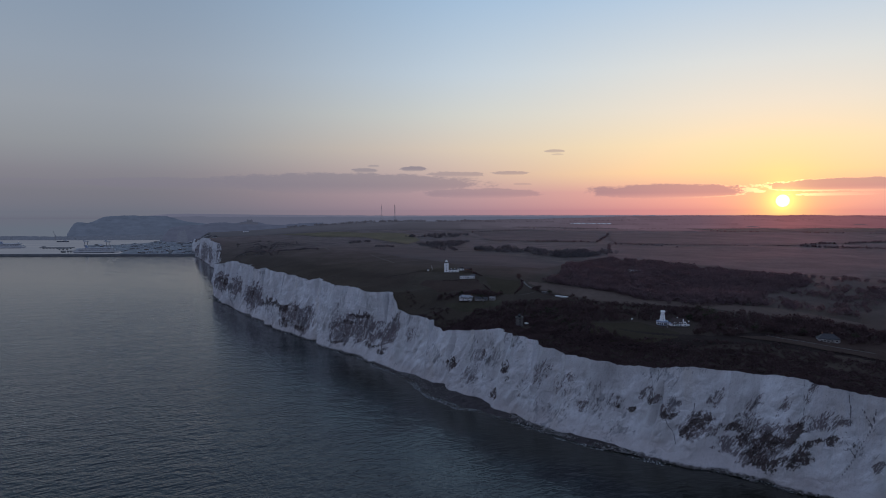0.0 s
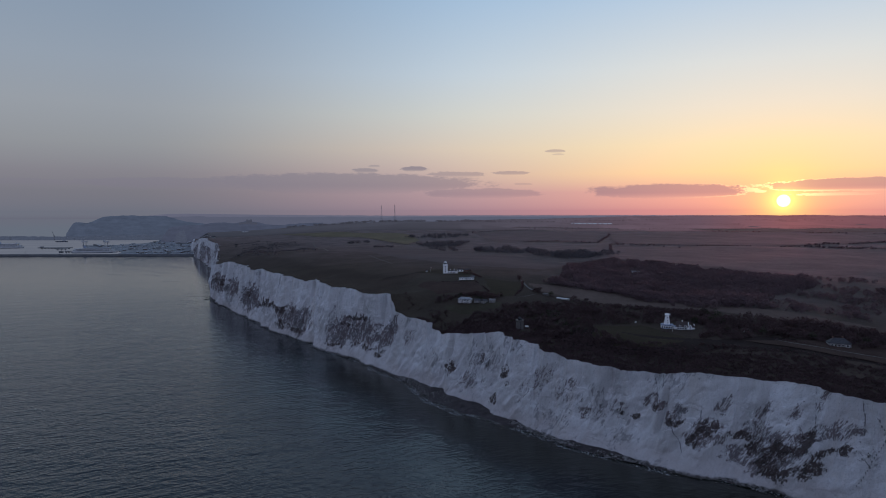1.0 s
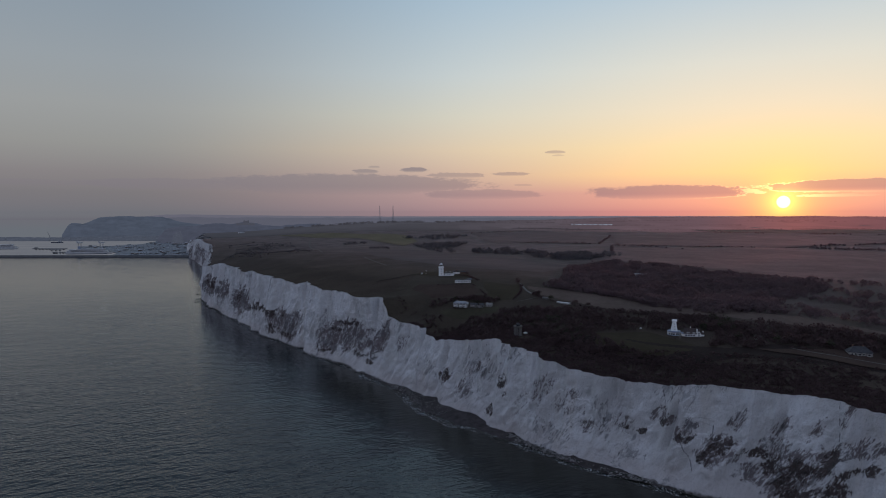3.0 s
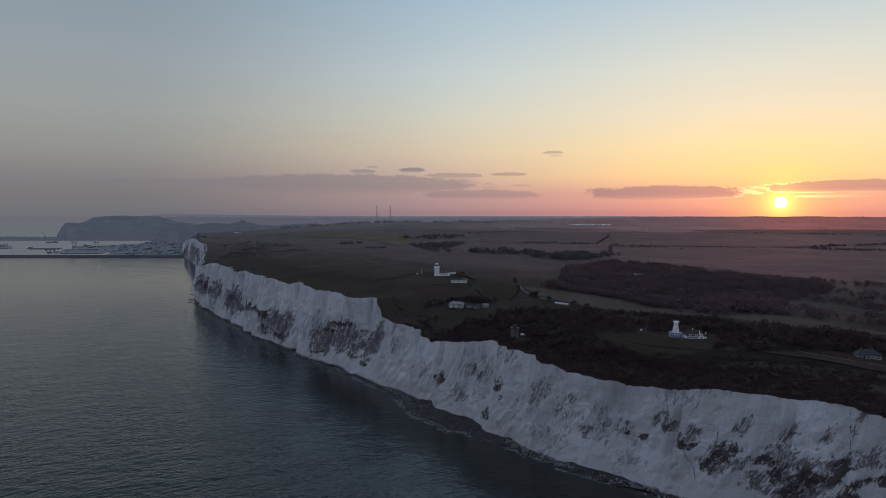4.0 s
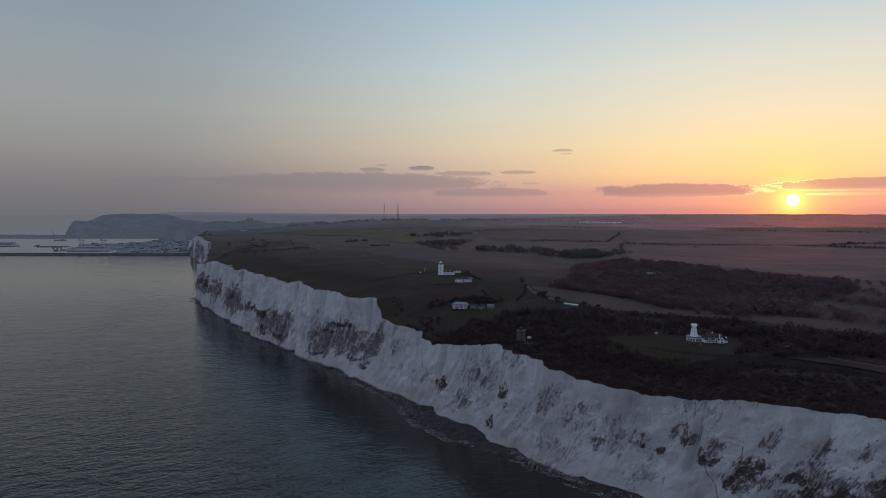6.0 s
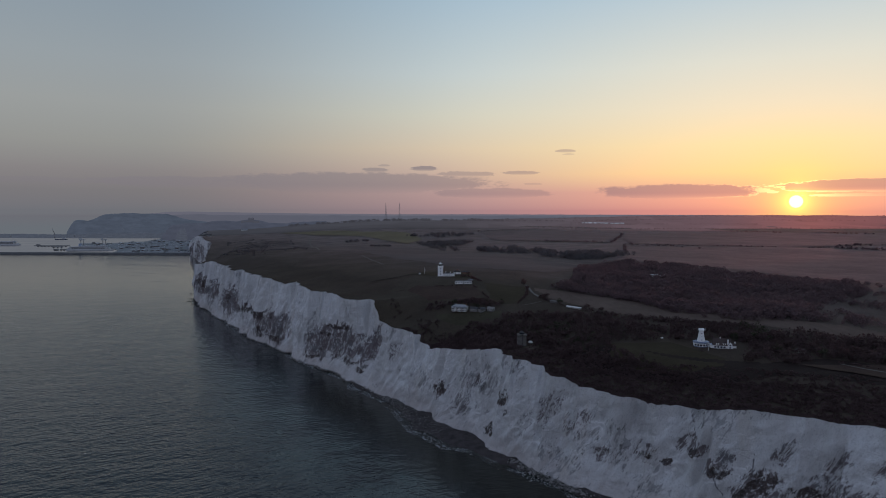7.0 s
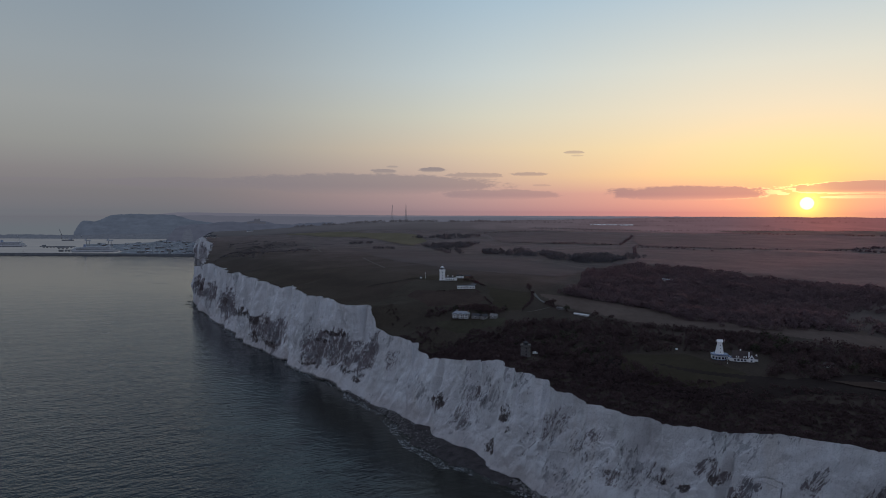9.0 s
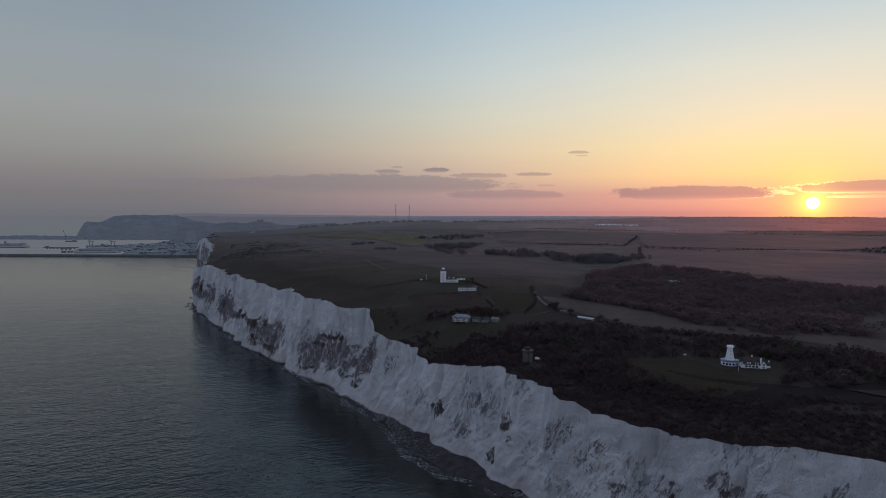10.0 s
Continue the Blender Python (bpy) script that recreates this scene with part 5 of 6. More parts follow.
def line_of(points, spacing, lo, hi, seed, wobble=1.5):
    rng = np.random.default_rng(seed)
    pts = np.array(points, float)
    t = np.concatenate([[0], np.cumsum(np.linalg.norm(np.diff(pts, axis=0), axis=1))])
    u = np.arange(0, t[-1], spacing) + rng.uniform(-.4, .4, len(np.arange(0, t[-1], spacing))) * spacing
    u = u[value_noise(u / (spacing * 9), u * 0, seed) > -0.55]
    x = np.interp(u, t, pts[:, 0]) + rng.normal(0, wobble, len(u))
    y = np.interp(u, t, pts[:, 1]) + rng.normal(0, wobble, len(u))
    h = rng.uniform(lo, hi, len(u))
    return list(zip(x, y, ground(x, y) - 0.4, h * rng.uniform(0.5, 0.85, len(u)), h))


def clear_of(spots, gaps):
    return [s for s in spots if all(math.hypot(s[0] - gx_, s[1] - gy_) > gr for gx_, gy_, gr in gaps)]


GAPS = [(90, 741, 7), (99, 746, 6), (96, 728, 8), (250, 712, 15), (270, 697, 16), (258, 695, 13), (388, 628, 14), (384, 612, 12), (164, 870, 12), (158, 858, 8), (145, 899, 7), (224, 741, 6), (222, 732, 6),
        (352, 1160, 22), (340, 1140, 12), (327, 1506, 12), (320, 676, 7), (31, 890, 16), (28, 878, 12), (48, 882, 8), (57, 875, 8), (67, 871, 8)]
main_wood = [(150, 990), (184, 1010), (244, 1250), (357, 1370), (438, 1334), (472, 1279), (506, 1179), (560, 1110), (615, 1092), (560, 960), (430, 850), (400, 790), (312, 800), (271, 838), (236, 912), (184, 958)]
wood = scatter(main_wood, 6.0, 6, 10, 61, -0.75)
wood += scatter([(506, 1179), (615, 1100), (704, 1030), (900, 900), (1100, 800), (900, 650), (560, 640), (420, 770), (400, 800), (560, 960)], 7.5, 4, 8, 62, -0.1)
stuff("winter_wood", clear_of(wood, GAPS), WOOD_TWIGS, "dark leafless winter woodland on a gentle slope", "wood", 63, 62, 0.175)
scrub_spots = scatter([(55, 738), (100, 712), (160, 672), (200, 650), (170, 735), (228, 735), (262, 730), (330, 700), (330, 770), (240, 820), (150, 850), (90, 850), (50, 835), (10, 850), (-15, 862)], 4.4, 3, 6.5, 64, -0.8)
scrub_spots += scatter([(255, 660), (300, 640), (330, 660), (370, 640), (420, 610), (470, 640), (420, 700), (350, 740), (290, 720), (285, 680)], 5.0, 4, 8, 65, -0.75)
scrub_spots += scatter([(110, 690), (150, 655), (200, 625), (260, 600), (320, 575), (420, 530), (430, 560), (330, 610), (250, 640), (200, 645), (150, 670)], 4.6, 1.2, 2.8, 66, -0.5, 1.3)
scrub_spots += scatter([(75, 712), (95, 695), (115, 668), (150, 640), (200, 604), (245, 575), (300, 540), (380, 500), (430, 530), (330, 600), (250, 640), (170, 680), (110, 720)], 3.6, 1.0, 2.6, 110, -0.7, 1.5)
scrub_spots += scatter([(-15, 905), (20, 905), (60, 893), (72, 880), (85, 905), (60, 925), (20, 925), (-10, 930)], 4.5, 3, 6.5, 67, -0.5)
scrub_spots += scatter([(-60, 945), (-20, 900), (10, 870), (0, 850), (-30, 880), (-70, 925)], 4.0, 1, 2.5, 68, -0.2, 1.3)
rng = np.random.default_rng(120)
for _ in range(2600):
    p = rng.uniform(150, 640)
    x, y = from_pq(p, float(edge_q(p)) + rng.uniform(5, 62))
    h = rng.uniform(0.8, 2.4)
    scrub_spots.append((x, y, float(ground(x, y)) - 0.3, h * rng.uniform(0.9, 1.6), h))
for _ in range(2400):
    p = rng.uniform(140, 700)
    x, y = from_pq(p, float(np.interp(p, ps, q_edge)) + rng.exponential(4.0) + 0.6)
    h = rng.uniform(0.5, 1.3)
    scrub_spots.append((x, y, float(np.interp(p, ps, z_top)) - 0.35, h * rng.uniform(0.9, 1.6), h))
stuff("hawthorn_scrub", clear_of(scrub_spots, GAPS), TWIGS, "dense dark brown hawthorn scrub above the cliffs", "scrub", 69, 40, 0.22)
ever = scatter([(262, 730), (330, 700), (330, 770), (262, 760)], 9, 5, 9, 70, -0.2) + scatter([(60, 740), (150, 700), (180, 780), (80, 820)], 10, 3, 6, 71, 0.0)
ever += scatter([(10, 895), (70, 885), (85, 905), (20, 920)], 9, 4, 6, 72, 0.0)
stuff("evergreen_bushes", clear_of(ever, GAPS), LEAVES, "dark evergreen bushes among bare scrub", "bushes", 73, 60, 0.19)
bank = scatter([(-780, 2330), (-724, 2452), (-626, 2335), (-480, 1700), (-430, 1500), (-520, 1680), (-640, 1960)], 9, 2, 5, 74, 0.0, 1.4)
bank += scatter([(-600, 1690), (-540, 1640), (-420, 1500), (-330, 1700), (-430, 2000), (-560, 2350), (-700, 2420), (-640, 2100)], 9, 1.5, 4, 111, 0.05, 1.5)
stuff("downland_scrub", bank, GREY_TWIGS, "dark scrub on a downland slope", "scrub", 75, 22)
copses = scatter([(-170, 2508), (-38, 2612), (100, 2620), (60, 2520), (-12, 2380)], 15, 8, 13, 76, -0.3)
copses += scatter([(-107, 2060), (-52, 2090), (80, 2140), (40, 1900), (-20, 1830), (-60, 1900)], 12, 7, 11, 77, -0.35)
copses += scatter([(-45, 1760), (20, 1790), (35, 1610), (0, 1600)], 11, 5, 9, 78, 0.0)
copses += scatter([(62, 1620), (150, 1700), (240, 1690), (250, 1560), (131, 1540)], 11, 8, 13, 79, -0.5)
copses += scatter([(240, 1545), (300, 1560), (419, 1610), (430, 1560), (320, 1420), (250, 1400), (200, 1480)], 10, 8, 14, 80, -0.4)
copses += scatter([(-348, 2300), (-273, 2290), (-268, 2210), (-345, 2215)], 13, 6, 9, 81, -0.9)
copses += scatter([(-207, 1850), (-150, 1850), (-150, 1795), (-207, 1795)], 11, 5, 8, 82, -0.9)
stuff("copse", clear_of(copses, GAPS), GREY_TWIGS, "dark leafless copses between winter fields", "copse", 83, 50, 0.2)
hedges = line_of([(1061, 1895), (1101, 1835), (1152, 1798), (1212, 1752), (1400, 1640)], 5, 4, 9, 84) + line_of([(419, 1607), (513, 1968), (636, 1936), (681, 1843)], 7, 3, 6, 85)
hedges += line_of([(1252, 3047), (1465, 2932), (1800, 2760), (2200, 2700)], 14, 6, 9, 86) + line_of([(1100, 1930), (1550, 2150), (2100, 2250)], 10, 5, 9, 87)
hedges += line_of([(540, 2050), (780, 1940), (1061, 1895)], 8, 2, 5, 88) + line_of([(160, 2250), (500, 2080), (700, 2700)], 12, 4, 8, 89) + line_of([(120, 2800), (420, 3100), (1000, 3250)], 14, 5, 10, 90)
hedges += line_of([(350, 3300), (900, 3280), (1700, 3400), (2600, 3500)], 15, 6, 10, 91) + line_of([(700, 3850), (1100, 3860), (1900, 3900)], 14, 7, 11, 92)
stuff("far_hedgerows", [h for h in hedges if h[1] < 2800], WOOD_TWIGS, "dark hedgerows dividing distant fields", "hedgerow", 93, 24)
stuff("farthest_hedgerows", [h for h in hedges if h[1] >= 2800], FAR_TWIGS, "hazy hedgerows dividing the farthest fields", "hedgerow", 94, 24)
near_hedges = line_of([(101, 897), (119, 950), (122, 990)], 3, 2, 3.5, 94, 0.6) + line_of([(-40, 990), (0, 1000), (52, 998), (65, 1020)], 3, 1.5, 3, 95, 0.6)
near_hedges += line_of([(131, 928), (150, 890), (180, 850), (215, 820), (300, 780)], 3, 2, 5, 96, 1.0) + line_of([(52, 995), (62, 955), (72, 905)], 3, 1.5, 3, 97, 0.6)
near_hedges += line_of([(-120, 1030), (-70, 1052), (-28, 1090)], 3, 0.8, 1.6, 98, 0.5) + line_of([(-110, 975), (-60, 985), (-40, 990)], 3, 0.8, 1.6, 99, 0.5)
near_hedges += line_of([(240, 694), (252, 692), (268, 690), (284, 686), (292, 692)], 1.6, 0.9, 1.9, 109, 0.7) + line_of([(14, 878), (36, 872), (58, 864)], 2.0, 1.0, 2.0, 112, 0.8)
near_hedges += line_of([(33, 1070), (48, 1065), (60, 1030)], 2.5, 2, 3.5, 100, 0.6) + line_of([(333, 645), (386, 610), (420, 592)], 4, 1.5, 3, 101, 0.5)
stuff("hedge", clear_of(near_hedges, GAPS), TWIGS, "low dark hedges round small fields", "hedge", 102, 24)
ridge = line_of([(-1049, 4205), (-700, 4080), (-481, 3992), (-251, 4008), (-19, 4002), (329, 4030)], 7, 9, 17, 103, 12) + line_of([(329, 4030), (800, 4150), (1300, 4250)], 16, 7, 12, 104, 12)
ridge += line_of([(200, 4500), (900, 4560), (1800, 4600), (3200, 4550)], 24, 7, 12, 105, 14) + line_of([(-200, 4860), (900, 4880), (2000, 4880), (3400, 4870)], 20, 3, 7, 106, 6)
ridge += line_of([(900, 4250), (1700, 4300), (2700, 4200)], 20, 6, 11, 107, 12)
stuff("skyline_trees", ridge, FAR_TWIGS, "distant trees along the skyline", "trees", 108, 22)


def winter_tree(name, height, seed, mat, label):
    """A trunk that forks into limbs, with a ragged crown."""
    rng = np.random.default_rng(seed)
    o = new(name)
    tagged(o, label, "tree")
    shape("trunk", BARK, o, (drum, 0, 0, [(-0.5, height * 0.05), (0, height * 0.045), (height * 0.3, height * 0.03), (height * 0.62, height * 0.012)], 7))
    tips = []
    for i in range(6):
        a, z0 = i * 1.05 + rng.uniform(0, .5), height * rng.uniform(.26, .5)
        tip = Vector((math.cos(a) * height * .28, math.sin(a) * height * .28, z0 + height * rng.uniform(.18, .34)))
        bm = bmesh.new()
        start = Vector((0, 0, z0))
        side = (tip - start).cross(Vector((0, 0, 1))).normalized()
        up = side.cross((tip - start).normalized())
        ring = []
        for c, r in ((start, height * 0.018), (tip, height * 0.006)):
            ring.append([bm.verts.new(c + side * math.cos(k) * r + up * math.sin(k) * r) for k in (0, 2.1, 4.2)])
        for k in range(3):
            bm.faces.new((ring[0][k], ring[0][(k + 1) % 3], ring[1][(k + 1) % 3], ring[1][k]))
        part("limb", bm, BARK, o)
        tips.append((tip.x, tip.y, tip.z - height * .2, height * rng.uniform(.15, .24), height * rng.uniform(.3, .42)))
    tips.append((0, 0, height * .5, height * .22, height * .5))
    v, f = foliage(tips, seed, 70, 0.16)
    me = bpy.data.meshes.new("crown")
    me.from_pydata(v.tolist(), [], f.tolist())
    me.materials.append(mat)
    new("crown", me).parent = o
    return o


kinds = [winter_tree("bare_tree", 10.0, 201, TWIGS, "bare rounded winter tree with dark twiggy crown"),
         winter_tree("bare_tree", 8.0, 202, TWIGS, "low spreading bare tree bent by sea wind"),
         winter_tree("evergreen_tree", 9.0, 203, LEAVES, "dark evergreen tree with a dense uneven crown")]
TREES = [(300, 675, 2), (293, 716, 0), (284, 722, 2), (306, 690, 0), (318, 692, 1), (236, 728, 1), (212, 736, 0), (200, 742, 1), (330, 660, 2), (345, 652, 0), (372, 645, 2), (405, 640, 0),
         (418, 632, 2), (360, 655, 1), (75, 752, 1), (110, 735, 1), (128, 722, 0), (60, 888, 0), (12, 905, 1), (25, 908, 2), (44, 900, 0), (74, 884, 1), (150, 888, 2), (138, 915, 0),
         (136, 918, 1), (44, 1072, 1), (50, 1030, 1), (175, 855, 0), (190, 845, 1), (120, 1005, 0), (118, 996, 1), (400, 655, 0)]
rng = np.random.default_rng(7)
placed = set()
for x, y, k in TREES:
    m = Matrix.Translation(at(x, y, -0.3)) @ pose(0, 0, 0, 0, 0, rng.uniform(0, 360))
    if k in placed:
        copy_thing(kinds[k], m)
    else:
        kinds[k].matrix_world = m
        placed.add(k)

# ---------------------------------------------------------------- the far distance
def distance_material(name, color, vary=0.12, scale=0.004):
    """Hazy distance: air light put into the emission over a near-black base."""
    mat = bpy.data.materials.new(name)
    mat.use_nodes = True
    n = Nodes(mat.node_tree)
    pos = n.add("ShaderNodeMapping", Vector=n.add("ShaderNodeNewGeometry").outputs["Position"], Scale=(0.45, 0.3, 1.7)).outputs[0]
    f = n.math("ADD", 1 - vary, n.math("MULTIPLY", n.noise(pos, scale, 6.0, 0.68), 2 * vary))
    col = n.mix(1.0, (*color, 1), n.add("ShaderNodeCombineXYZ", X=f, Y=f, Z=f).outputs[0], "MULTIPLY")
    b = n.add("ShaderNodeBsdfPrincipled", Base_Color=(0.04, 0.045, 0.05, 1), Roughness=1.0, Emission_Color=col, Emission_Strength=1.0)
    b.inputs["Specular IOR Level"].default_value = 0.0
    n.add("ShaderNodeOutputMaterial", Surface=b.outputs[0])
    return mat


def far_ridge(profile, y, deep, mat, label, rough=3.0, seed=1):
    """A long hill whose crest follows the profile of x and z."""
    px_, pz_ = np.array(profile, float).T
    x = np.linspace(px_[0], px_[-1], 160)
    z = np.interp(x, px_, pz_)
    k = np.ones(5) / 5
    z = np.convolve(np.pad(z, 2, mode="edge"), k, "valid") + rough * value_noise(x / 37.0, x * 0, seed) + rough * 0.5 * value_noise(x / 13.0, x * 0, seed + 1)
    rows = np.array([0.0, 0.25, 0.5, 0.75, 1.0])[:, None]
    xs = np.broadcast_to(x, (5, 160))
    ys = y - deep + deep * rows + np.zeros_like(xs)
    zs = np.where(rows < 1, z * np.sin(rows * math.pi / 2) ** 0.7, z) - (rows == 0) * 2.0
    return tagged(sheet("backdrop", xs, ys, zs, mat), label, "hills", kind="structure")


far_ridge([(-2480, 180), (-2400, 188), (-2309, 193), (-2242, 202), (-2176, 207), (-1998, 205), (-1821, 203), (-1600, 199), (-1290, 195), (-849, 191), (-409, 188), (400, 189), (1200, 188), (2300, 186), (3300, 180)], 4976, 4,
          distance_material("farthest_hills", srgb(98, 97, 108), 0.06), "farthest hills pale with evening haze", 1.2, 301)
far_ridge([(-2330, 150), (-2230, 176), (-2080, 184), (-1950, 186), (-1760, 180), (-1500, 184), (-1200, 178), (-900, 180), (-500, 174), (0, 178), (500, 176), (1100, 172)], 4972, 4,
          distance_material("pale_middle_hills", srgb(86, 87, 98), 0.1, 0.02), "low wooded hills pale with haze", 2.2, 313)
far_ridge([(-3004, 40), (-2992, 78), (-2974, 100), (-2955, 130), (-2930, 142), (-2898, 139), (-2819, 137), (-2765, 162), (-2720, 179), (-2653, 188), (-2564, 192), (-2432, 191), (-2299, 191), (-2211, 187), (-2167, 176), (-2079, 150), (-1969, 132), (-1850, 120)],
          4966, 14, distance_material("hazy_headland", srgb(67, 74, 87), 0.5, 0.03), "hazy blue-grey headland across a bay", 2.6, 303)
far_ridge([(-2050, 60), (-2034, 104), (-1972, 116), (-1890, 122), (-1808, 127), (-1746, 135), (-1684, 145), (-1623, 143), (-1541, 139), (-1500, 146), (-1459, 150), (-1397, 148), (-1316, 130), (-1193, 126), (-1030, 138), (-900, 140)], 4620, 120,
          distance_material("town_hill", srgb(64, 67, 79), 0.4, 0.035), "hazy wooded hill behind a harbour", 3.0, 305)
# Upright sheet; emission alone paints the hazed sea, tinted to meet the sky.
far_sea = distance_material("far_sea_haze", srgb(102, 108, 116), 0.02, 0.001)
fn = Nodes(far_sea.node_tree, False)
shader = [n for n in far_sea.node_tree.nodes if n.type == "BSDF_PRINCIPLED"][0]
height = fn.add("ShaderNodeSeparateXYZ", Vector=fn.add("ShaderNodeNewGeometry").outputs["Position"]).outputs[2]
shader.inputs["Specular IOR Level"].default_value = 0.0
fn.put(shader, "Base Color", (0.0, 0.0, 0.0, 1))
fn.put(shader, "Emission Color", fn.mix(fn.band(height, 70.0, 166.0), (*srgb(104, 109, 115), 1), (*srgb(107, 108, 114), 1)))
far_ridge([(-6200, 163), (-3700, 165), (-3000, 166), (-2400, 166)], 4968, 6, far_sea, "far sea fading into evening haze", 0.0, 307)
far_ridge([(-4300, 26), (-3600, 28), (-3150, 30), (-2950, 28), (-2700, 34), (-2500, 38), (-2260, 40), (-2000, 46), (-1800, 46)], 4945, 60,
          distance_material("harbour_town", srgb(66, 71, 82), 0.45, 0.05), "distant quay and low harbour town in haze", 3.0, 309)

# hazy roofs and quayside buildings across the bay
rng = np.random.default_rng(15)
roofs = []
for _ in range(520):
    x = rng.uniform(-3700, -1860)
    low = float(np.interp(x, [-3700, -2950, -2700, -2000, -1860], [18, 20, 30, 40, 60]))
    roofs.append((x, 4872 + rng.uniform(0, 4), low * rng.uniform(0.1, 1.25), rng.uniform(2, 7)))
for _ in range(160):
    x = rng.uniform(-2880, -1950)
    roofs.append((x, 4944 + rng.uniform(0, 3), 30 + 70 * rng.random() ** 1.5, rng.uniform(2, 5)))
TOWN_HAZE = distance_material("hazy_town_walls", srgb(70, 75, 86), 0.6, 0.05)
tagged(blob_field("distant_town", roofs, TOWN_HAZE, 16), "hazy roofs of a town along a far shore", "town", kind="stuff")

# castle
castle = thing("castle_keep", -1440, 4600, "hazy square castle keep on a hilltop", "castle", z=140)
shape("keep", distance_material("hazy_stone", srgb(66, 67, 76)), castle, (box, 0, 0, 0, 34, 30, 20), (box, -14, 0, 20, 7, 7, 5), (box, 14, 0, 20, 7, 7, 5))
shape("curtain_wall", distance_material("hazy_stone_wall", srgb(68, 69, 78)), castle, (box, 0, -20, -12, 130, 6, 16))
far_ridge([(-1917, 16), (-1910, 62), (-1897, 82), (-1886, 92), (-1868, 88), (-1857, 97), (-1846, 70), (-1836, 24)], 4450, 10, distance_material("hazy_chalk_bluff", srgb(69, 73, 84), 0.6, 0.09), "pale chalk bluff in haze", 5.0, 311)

# ---------------------------------------------------------------- harbour
SHED_PALE = material("dock_shed_pale", [(0.32, 0.33, 0.35), (0.46, 0.47, 0.49)], 0.02, 0.7)
HULL_DARK = plain("dark_blue_hull", (0.05, 0.06, 0.09), 0.5)
# Ship paint greyed below white: haze and backlight put into the colour.
SHIP_WHITE = material("hazed_ship_white", [(0.36, 0.37, 0.40), (0.46, 0.47, 0.50)], 0.05, 0.5)


def slab(name, poly, z0, z1, mat, label, category):
    bm = bmesh.new()
    lo = [bm.verts.new((x, y, z0)) for x, y in poly]
    hi = [bm.verts.new((x, y, z1)) for x, y in poly]
    bm.faces.new(hi)
    n = len(poly)
    for i in range(n):
        bm.faces.new((lo[i], lo[(i + 1) % n], hi[(i + 1) % n], hi[i]))
    ob = part(name, bm, mat, None)
    return tagged(ob, label, category, kind="structure")


def sky_glow_water():
    """Sheltered water miles off; the sky's reflection is painted on as pale emission."""
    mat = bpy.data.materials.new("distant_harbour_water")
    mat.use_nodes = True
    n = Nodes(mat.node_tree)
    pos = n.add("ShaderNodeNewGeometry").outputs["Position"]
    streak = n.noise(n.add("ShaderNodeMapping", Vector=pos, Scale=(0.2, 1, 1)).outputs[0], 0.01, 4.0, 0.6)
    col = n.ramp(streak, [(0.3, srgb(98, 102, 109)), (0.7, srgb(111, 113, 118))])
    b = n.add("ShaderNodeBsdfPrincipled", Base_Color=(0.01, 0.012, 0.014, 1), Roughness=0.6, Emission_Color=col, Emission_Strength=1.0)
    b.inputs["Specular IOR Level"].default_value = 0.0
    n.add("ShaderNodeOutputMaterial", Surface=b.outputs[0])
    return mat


hx, hy = np.meshgrid(np.linspace(-4300, -1700, 14), np.linspace(3206, 4900, 14))
tagged(sheet("harbour_water", hx, hy, np.full_like(hx, 1.0), sky_glow_water()), "pale calm water inside a distant harbour", "water", kind="structure")
slab("quay", [(-1290, 3225), (-1700, 3225), (-1760, 3420), (-1891, 3602), (-2229, 3868), (-2389, 4120), (-2217, 4093), (-2089, 4352), (-2147, 4690), (-2230, 4890), (-1300, 4900), (-1330, 3900)],
     -3, 4.5, CONCRETE, "broad grey concrete ferry quay", "quay")
arm = thing("breakwater", -2300, 3206, "long dark harbour breakwater with a parapet", "breakwater", z=0)
shape("wall", CONCRETE, arm, (box, 0, 0, -3, 2060, 18, 10))
shape("roadway", SHED_PALE, arm, (box, 0, 2, 7, 2060, 9, 0.5))
shape("parapet", CONCRETE, arm, (box, 0, -8, 7, 2060, 2, 2.5))
for i in range(9):
    shape("lamp_post", METAL, arm, (box, -900 + 210 * i, 5, 8, 1.0, 1.0, 12))
jetty = thing("jetty", -2344, 3766, "dark piled jetty in a harbour", "jetty", 2, z=0)
shape("deck", CONCRETE, jetty, (box, 0, 0, 6, 200, 16, 5))
shape("end_building", CONCRETE, jetty, (box, -80, 0, 11, 16, 14, 6))
for i in range(9):
    shape("pile", CONCRETE, jetty, (box, -80 + 20 * i, 0, -3, 4, 14, 9))
for x, y, sx in ((-2096, 3420, 22), (-2230, 3640, 60), (-2060, 3430, 40)):
    d = thing("berthing_dolphin", x, y, "dark piled berthing platform", "dolphin", z=0)
    shape("deck", CONCRETE, d, (box, 0, 0, 7, sx, 12, 5))
    for k in (-1, 0, 1):
        shape("pile", CONCRETE, d, (box, k * sx * 0.38, 0, -3, 4, 9, 10))


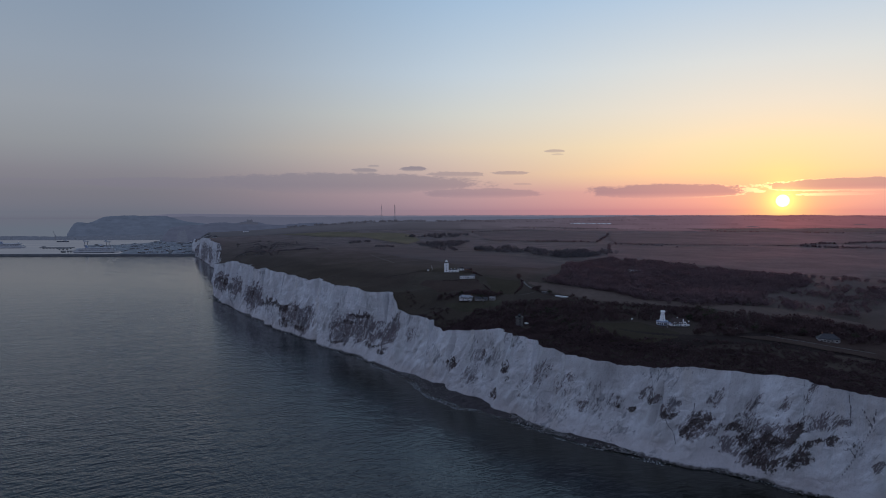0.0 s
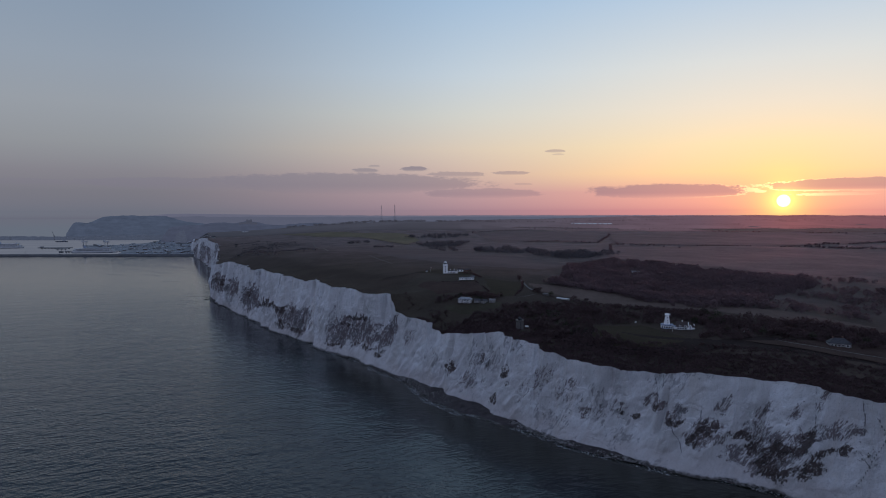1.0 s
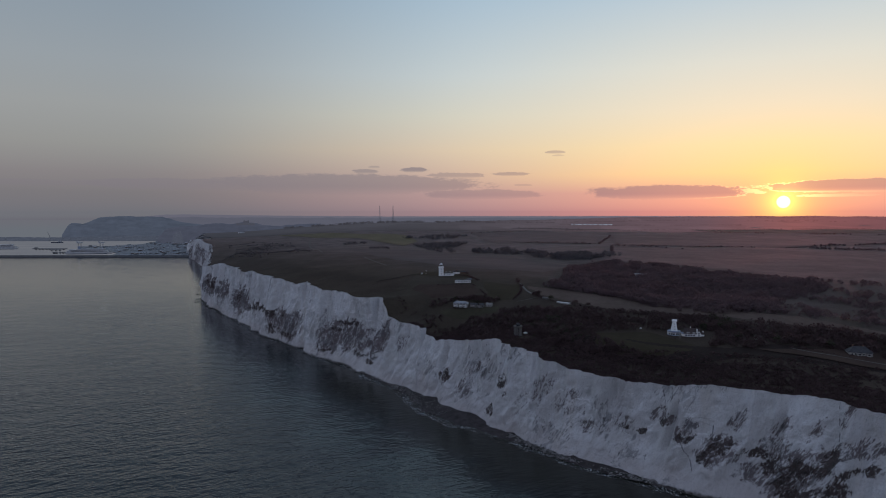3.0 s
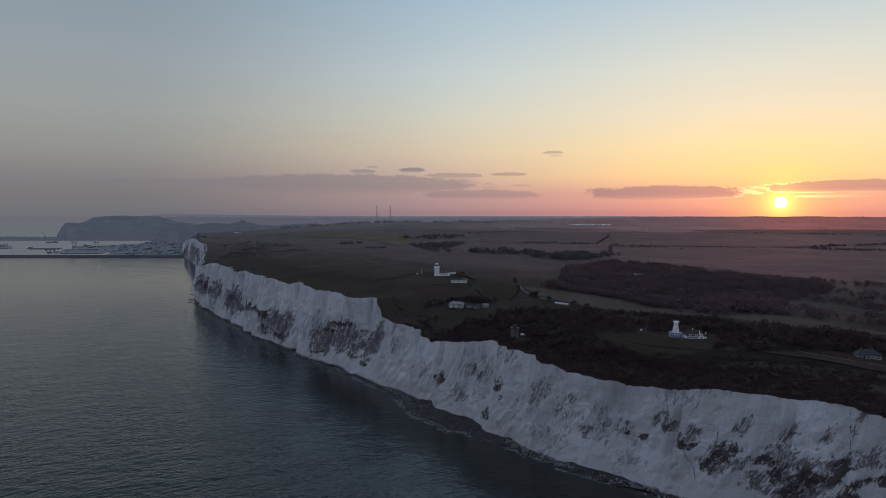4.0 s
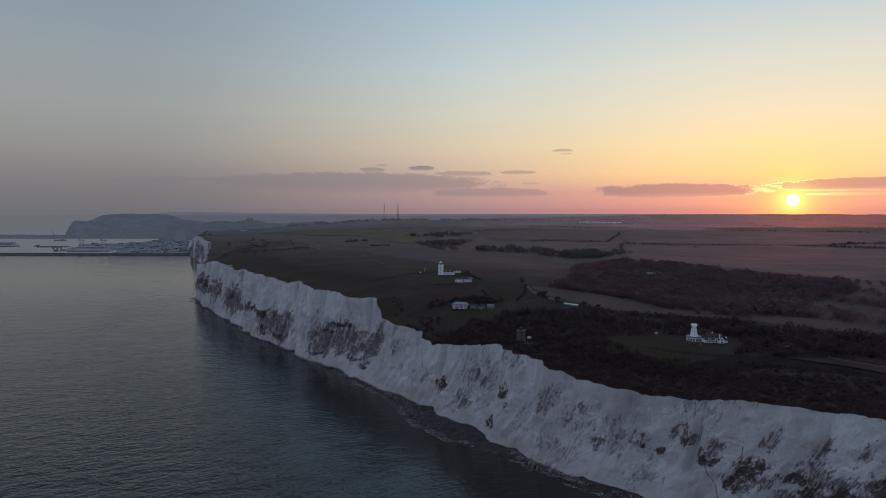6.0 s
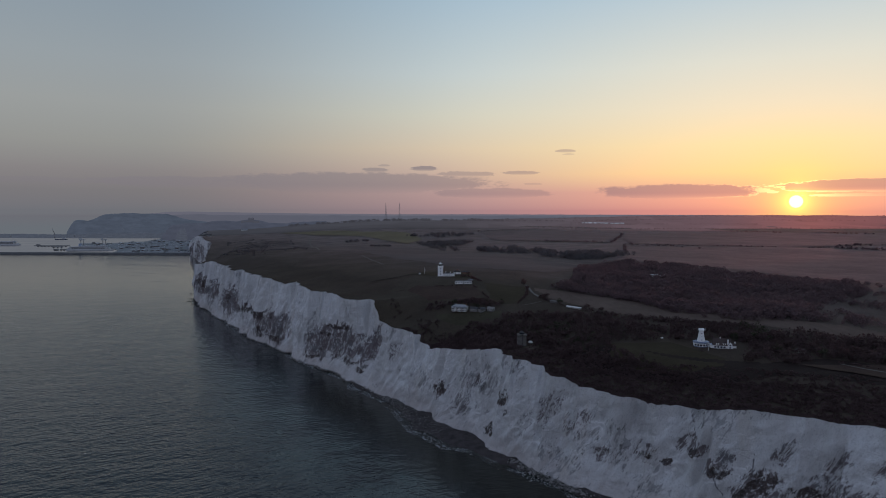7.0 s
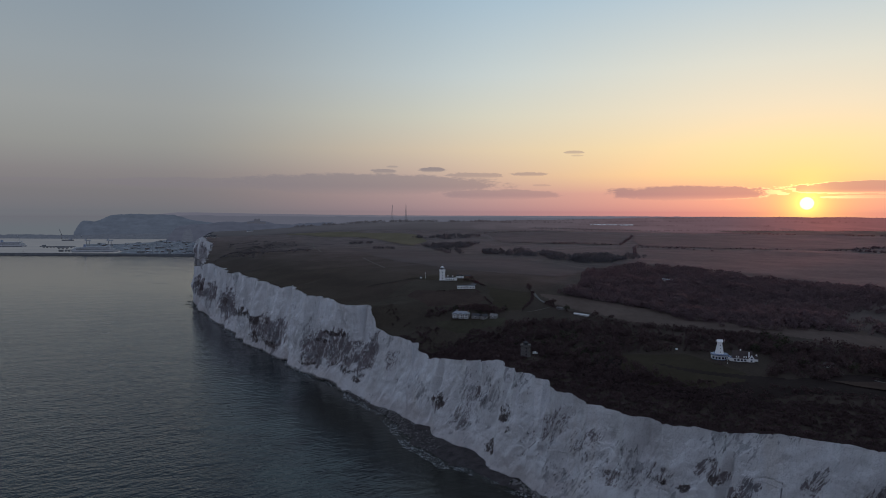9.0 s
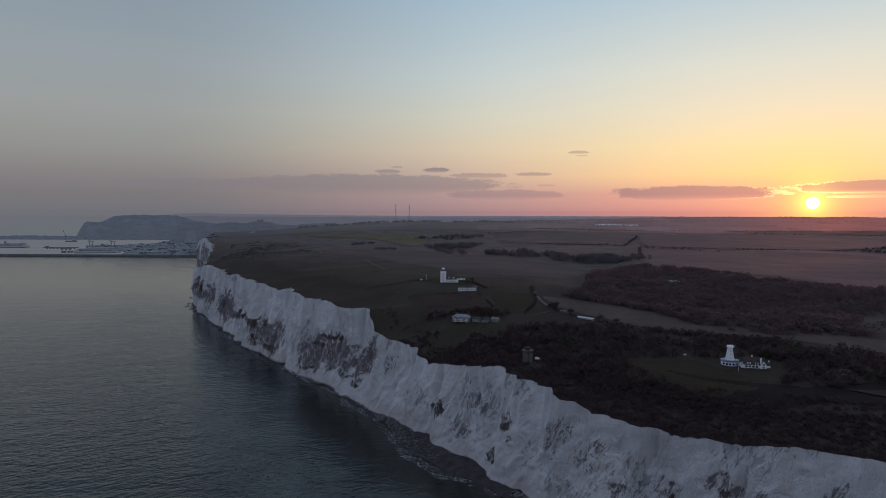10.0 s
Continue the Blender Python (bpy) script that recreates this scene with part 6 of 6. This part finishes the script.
def ferry(x, y, length, turn, label):
    o = thing("ferry", x, y, label, "ferry", turn, z=0)
    bm = bmesh.new()
    rows = []
    for z, k in ((-2, 0.9), (4, 0.97), (13, 1.0)):
        hl, hb = length / 2 * k, 14.0
        rows.append([bm.verts.new((px2 * hl, py2 * hb, z)) for px2, py2 in ((-1, -.8), (-.9, -1), (.7, -1), (.9, -.6), (1, 0), (.9, .6), (.7, 1), (-.9, 1), (-1, .8))])
    for a, b in zip(rows, rows[1:]):
        for i in range(9):
            bm.faces.new((a[i], a[(i + 1) % 9], b[(i + 1) % 9], b[i]))
    bm.faces.new(rows[-1])
    part("hull", bm, SHIP_WHITE, o)
    shape("boot_stripe", HULL_DARK, o, (box, -length * 0.04, 0, 0, length * 0.86, 28.6, 4.5))
    shape("deckhouse", SHIP_WHITE, o, (box, -length * 0.03, 0, 13, length * 0.86, 27, 8), (box, -length * 0.05, 0, 21, length * 0.74, 25, 5))
    up = shape("upper_deck", SHIP_WHITE, o, (box, length * 0.02, 0, 26, length * 0.5, 22, 4))
    shape("bridge", SHIP_WHITE, o, (box, length * 0.30, 0, 26, length * 0.08, 26, 6))
    for z in (15.5, 22.5):
        shape("window_band", GLASS, o, (box, -length * 0.03, -13.6, z, length * 0.7, 0.6, 1.8))
    shape("funnel", BLUE, o, (box, -length * 0.22, 0, 30, 12, 9, 12, 0, 0.8))
    shape("mast", SHIP_WHITE, o, (box, length * 0.28, 0, 32, 1.5, 1.5, 12))
    return o


ferry(-1905, 3410, 235, 9, "white car ferry with a dark blue hull moored at a quay")
ferry(-2690, 3845, 205, 3, "white car ferry with a dark hull lying in harbour")
boat = thing("harbour_boat", -2820, 4600, "small dark harbour vessel", "boat", 5, z=0)
shape("hull", HULL_DARK, boat, (box, 0, 0, -1, 80, 14, 9))
shape("wheelhouse", SHIP_WHITE, boat, (box, 18, 0, 8, 20, 11, 8))


def loading_tower(x, y):
    o = thing("linkspan_tower", x, y, "pale steel gantry over a ferry berth", "gantry", 10, z=4.5)
    for dx in (-8, 8):
        shape("leg", METAL, o, (box, dx, 0, 0, 3, 3, 38))
    shape("beam", SHIP_WHITE, o, (box, 0, 0, 30, 34, 8, 6))
    shape("cab", SHIP_WHITE, o, (box, -10, 0, 36, 12, 8, 6))


loading_tower(-2245, 3900)
loading_tower(-2110, 3900)
crane = thing("harbour_crane", -3050, 4880, "tall harbour crane with a slanting jib", "crane", z=0)
shape("tower", METAL, crane, (box, 0, 0, 0, 5, 5, 40))
bm = bmesh.new()
box(bm, 0, 0, 0, 2.5, 2.5, 40)
bmesh.ops.transform(bm, matrix=pose(0, 0, 37, 0, -24, 0), verts=bm.verts)
part("jib", bm, METAL, crane)
for x in (-2950, -2900, -3400):
    post = thing("quay_tower", x, 4890, "slim pale tower on a distant quay", "tower", z=0)
    shape("shaft", METAL, post, (drum, 0, 0, [(0, 3), (24, 2)], 8))
    shape("cap", SHIP_WHITE, post, (drum, 0, 0, [(24, 3.5), (27, 2)], 8))

rng = np.random.default_rng(12)
SHED_MATS = [SHED_PALE, material("dock_shed_grey", [(0.16, 0.17, 0.18), (0.24, 0.25, 0.26)], 0.02, 0.8),
             material("dock_shed_brown", [(0.12, 0.10, 0.09), (0.18, 0.15, 0.14)], 0.02, 0.8)]
quay_poly = [(-1320, 3250), (-1680, 3250), (-1740, 3430), (-1870, 3620), (-2200, 3880), (-2330, 4090), (-2200, 4070), (-2060, 4340), (-2100, 4680), (-2180, 4840), (-1650, 4860), (-1500, 4000)]
made = 0
while made < 170:
    x, y = rng.uniform(-2300, -1300), rng.uniform(3260, 4840)
    if not inside(quay_poly, np.array([x]), np.array([y]))[0]:
        continue
    k = int(rng.integers(3))
    sx, sy, sz = rng.uniform(8, 20) * rng.choice((1, 1, 1, 2)), rng.uniform(8, 18), rng.uniform(4, 8)
    o = thing("dock_shed", x, y, ("pale steel dock shed with a low roof", "grey dock building on a quay", "brown brick dock warehouse")[k], "warehouse", rng.uniform(-8, 12), z=4.5, group="sheds on the quay")
    shape("wall", SHED_MATS[k], o, (box, 0, 0, 0, sx, sy, sz))
    shape("roof", SHED_MATS[(k + 1) % 3], o, (gable, 0, 0, sz, sx, sy, sz * 0.3, 0.6))
    made += 1
lots = []
for r in range(150):
    x0, y0 = rng.uniform(-2250, -1350), rng.uniform(3270, 4600)
    if not inside(quay_poly, np.array([x0]), np.array([y0]))[0]:
        continue
    for i in range(int(rng.integers(8, 26))):
        lots.append((x0 + i * 5.5, y0 + rng.uniform(-1, 1), 4.6, rng.uniform(1.6, 3.2)))
tagged(blob_field("parked_lorries", lots, SHED_MATS[0], 3), "rows of parked lorries and trailers on a quay", "lorries", kind="stuff")
# houses above the port
for i in range(26):
    y = rng.uniform(2960, 3720)
    x = float(np.interp(y, edge_y, edge_x)) + rng.uniform(0, 60)
    o = thing("hillside_house", x, y, "pale house on a slope above a port", "house", rng.uniform(-30, 30), 1.0, group="houses above the port")
    shape("wall", OFFWHITE if i % 3 else PEBBLEDASH, o, (box, 0, 0, 0, 14, 9, 5.5))
    shape("roof", DARK_SLATE, o, (gable, 0, 0, 5.5, 14, 9, 3.5, 0.5))
white = thing("white_lodge", -1165, 3650, "small white building on a hillside", "house", 10, 0.5)
shape("wall", WHITE, white, (box, 0, 0, 0, 34, 10, 6))
shape("roof", SLATE, white, (gable, 0, 0, 6, 34, 10, 4, 0.5))
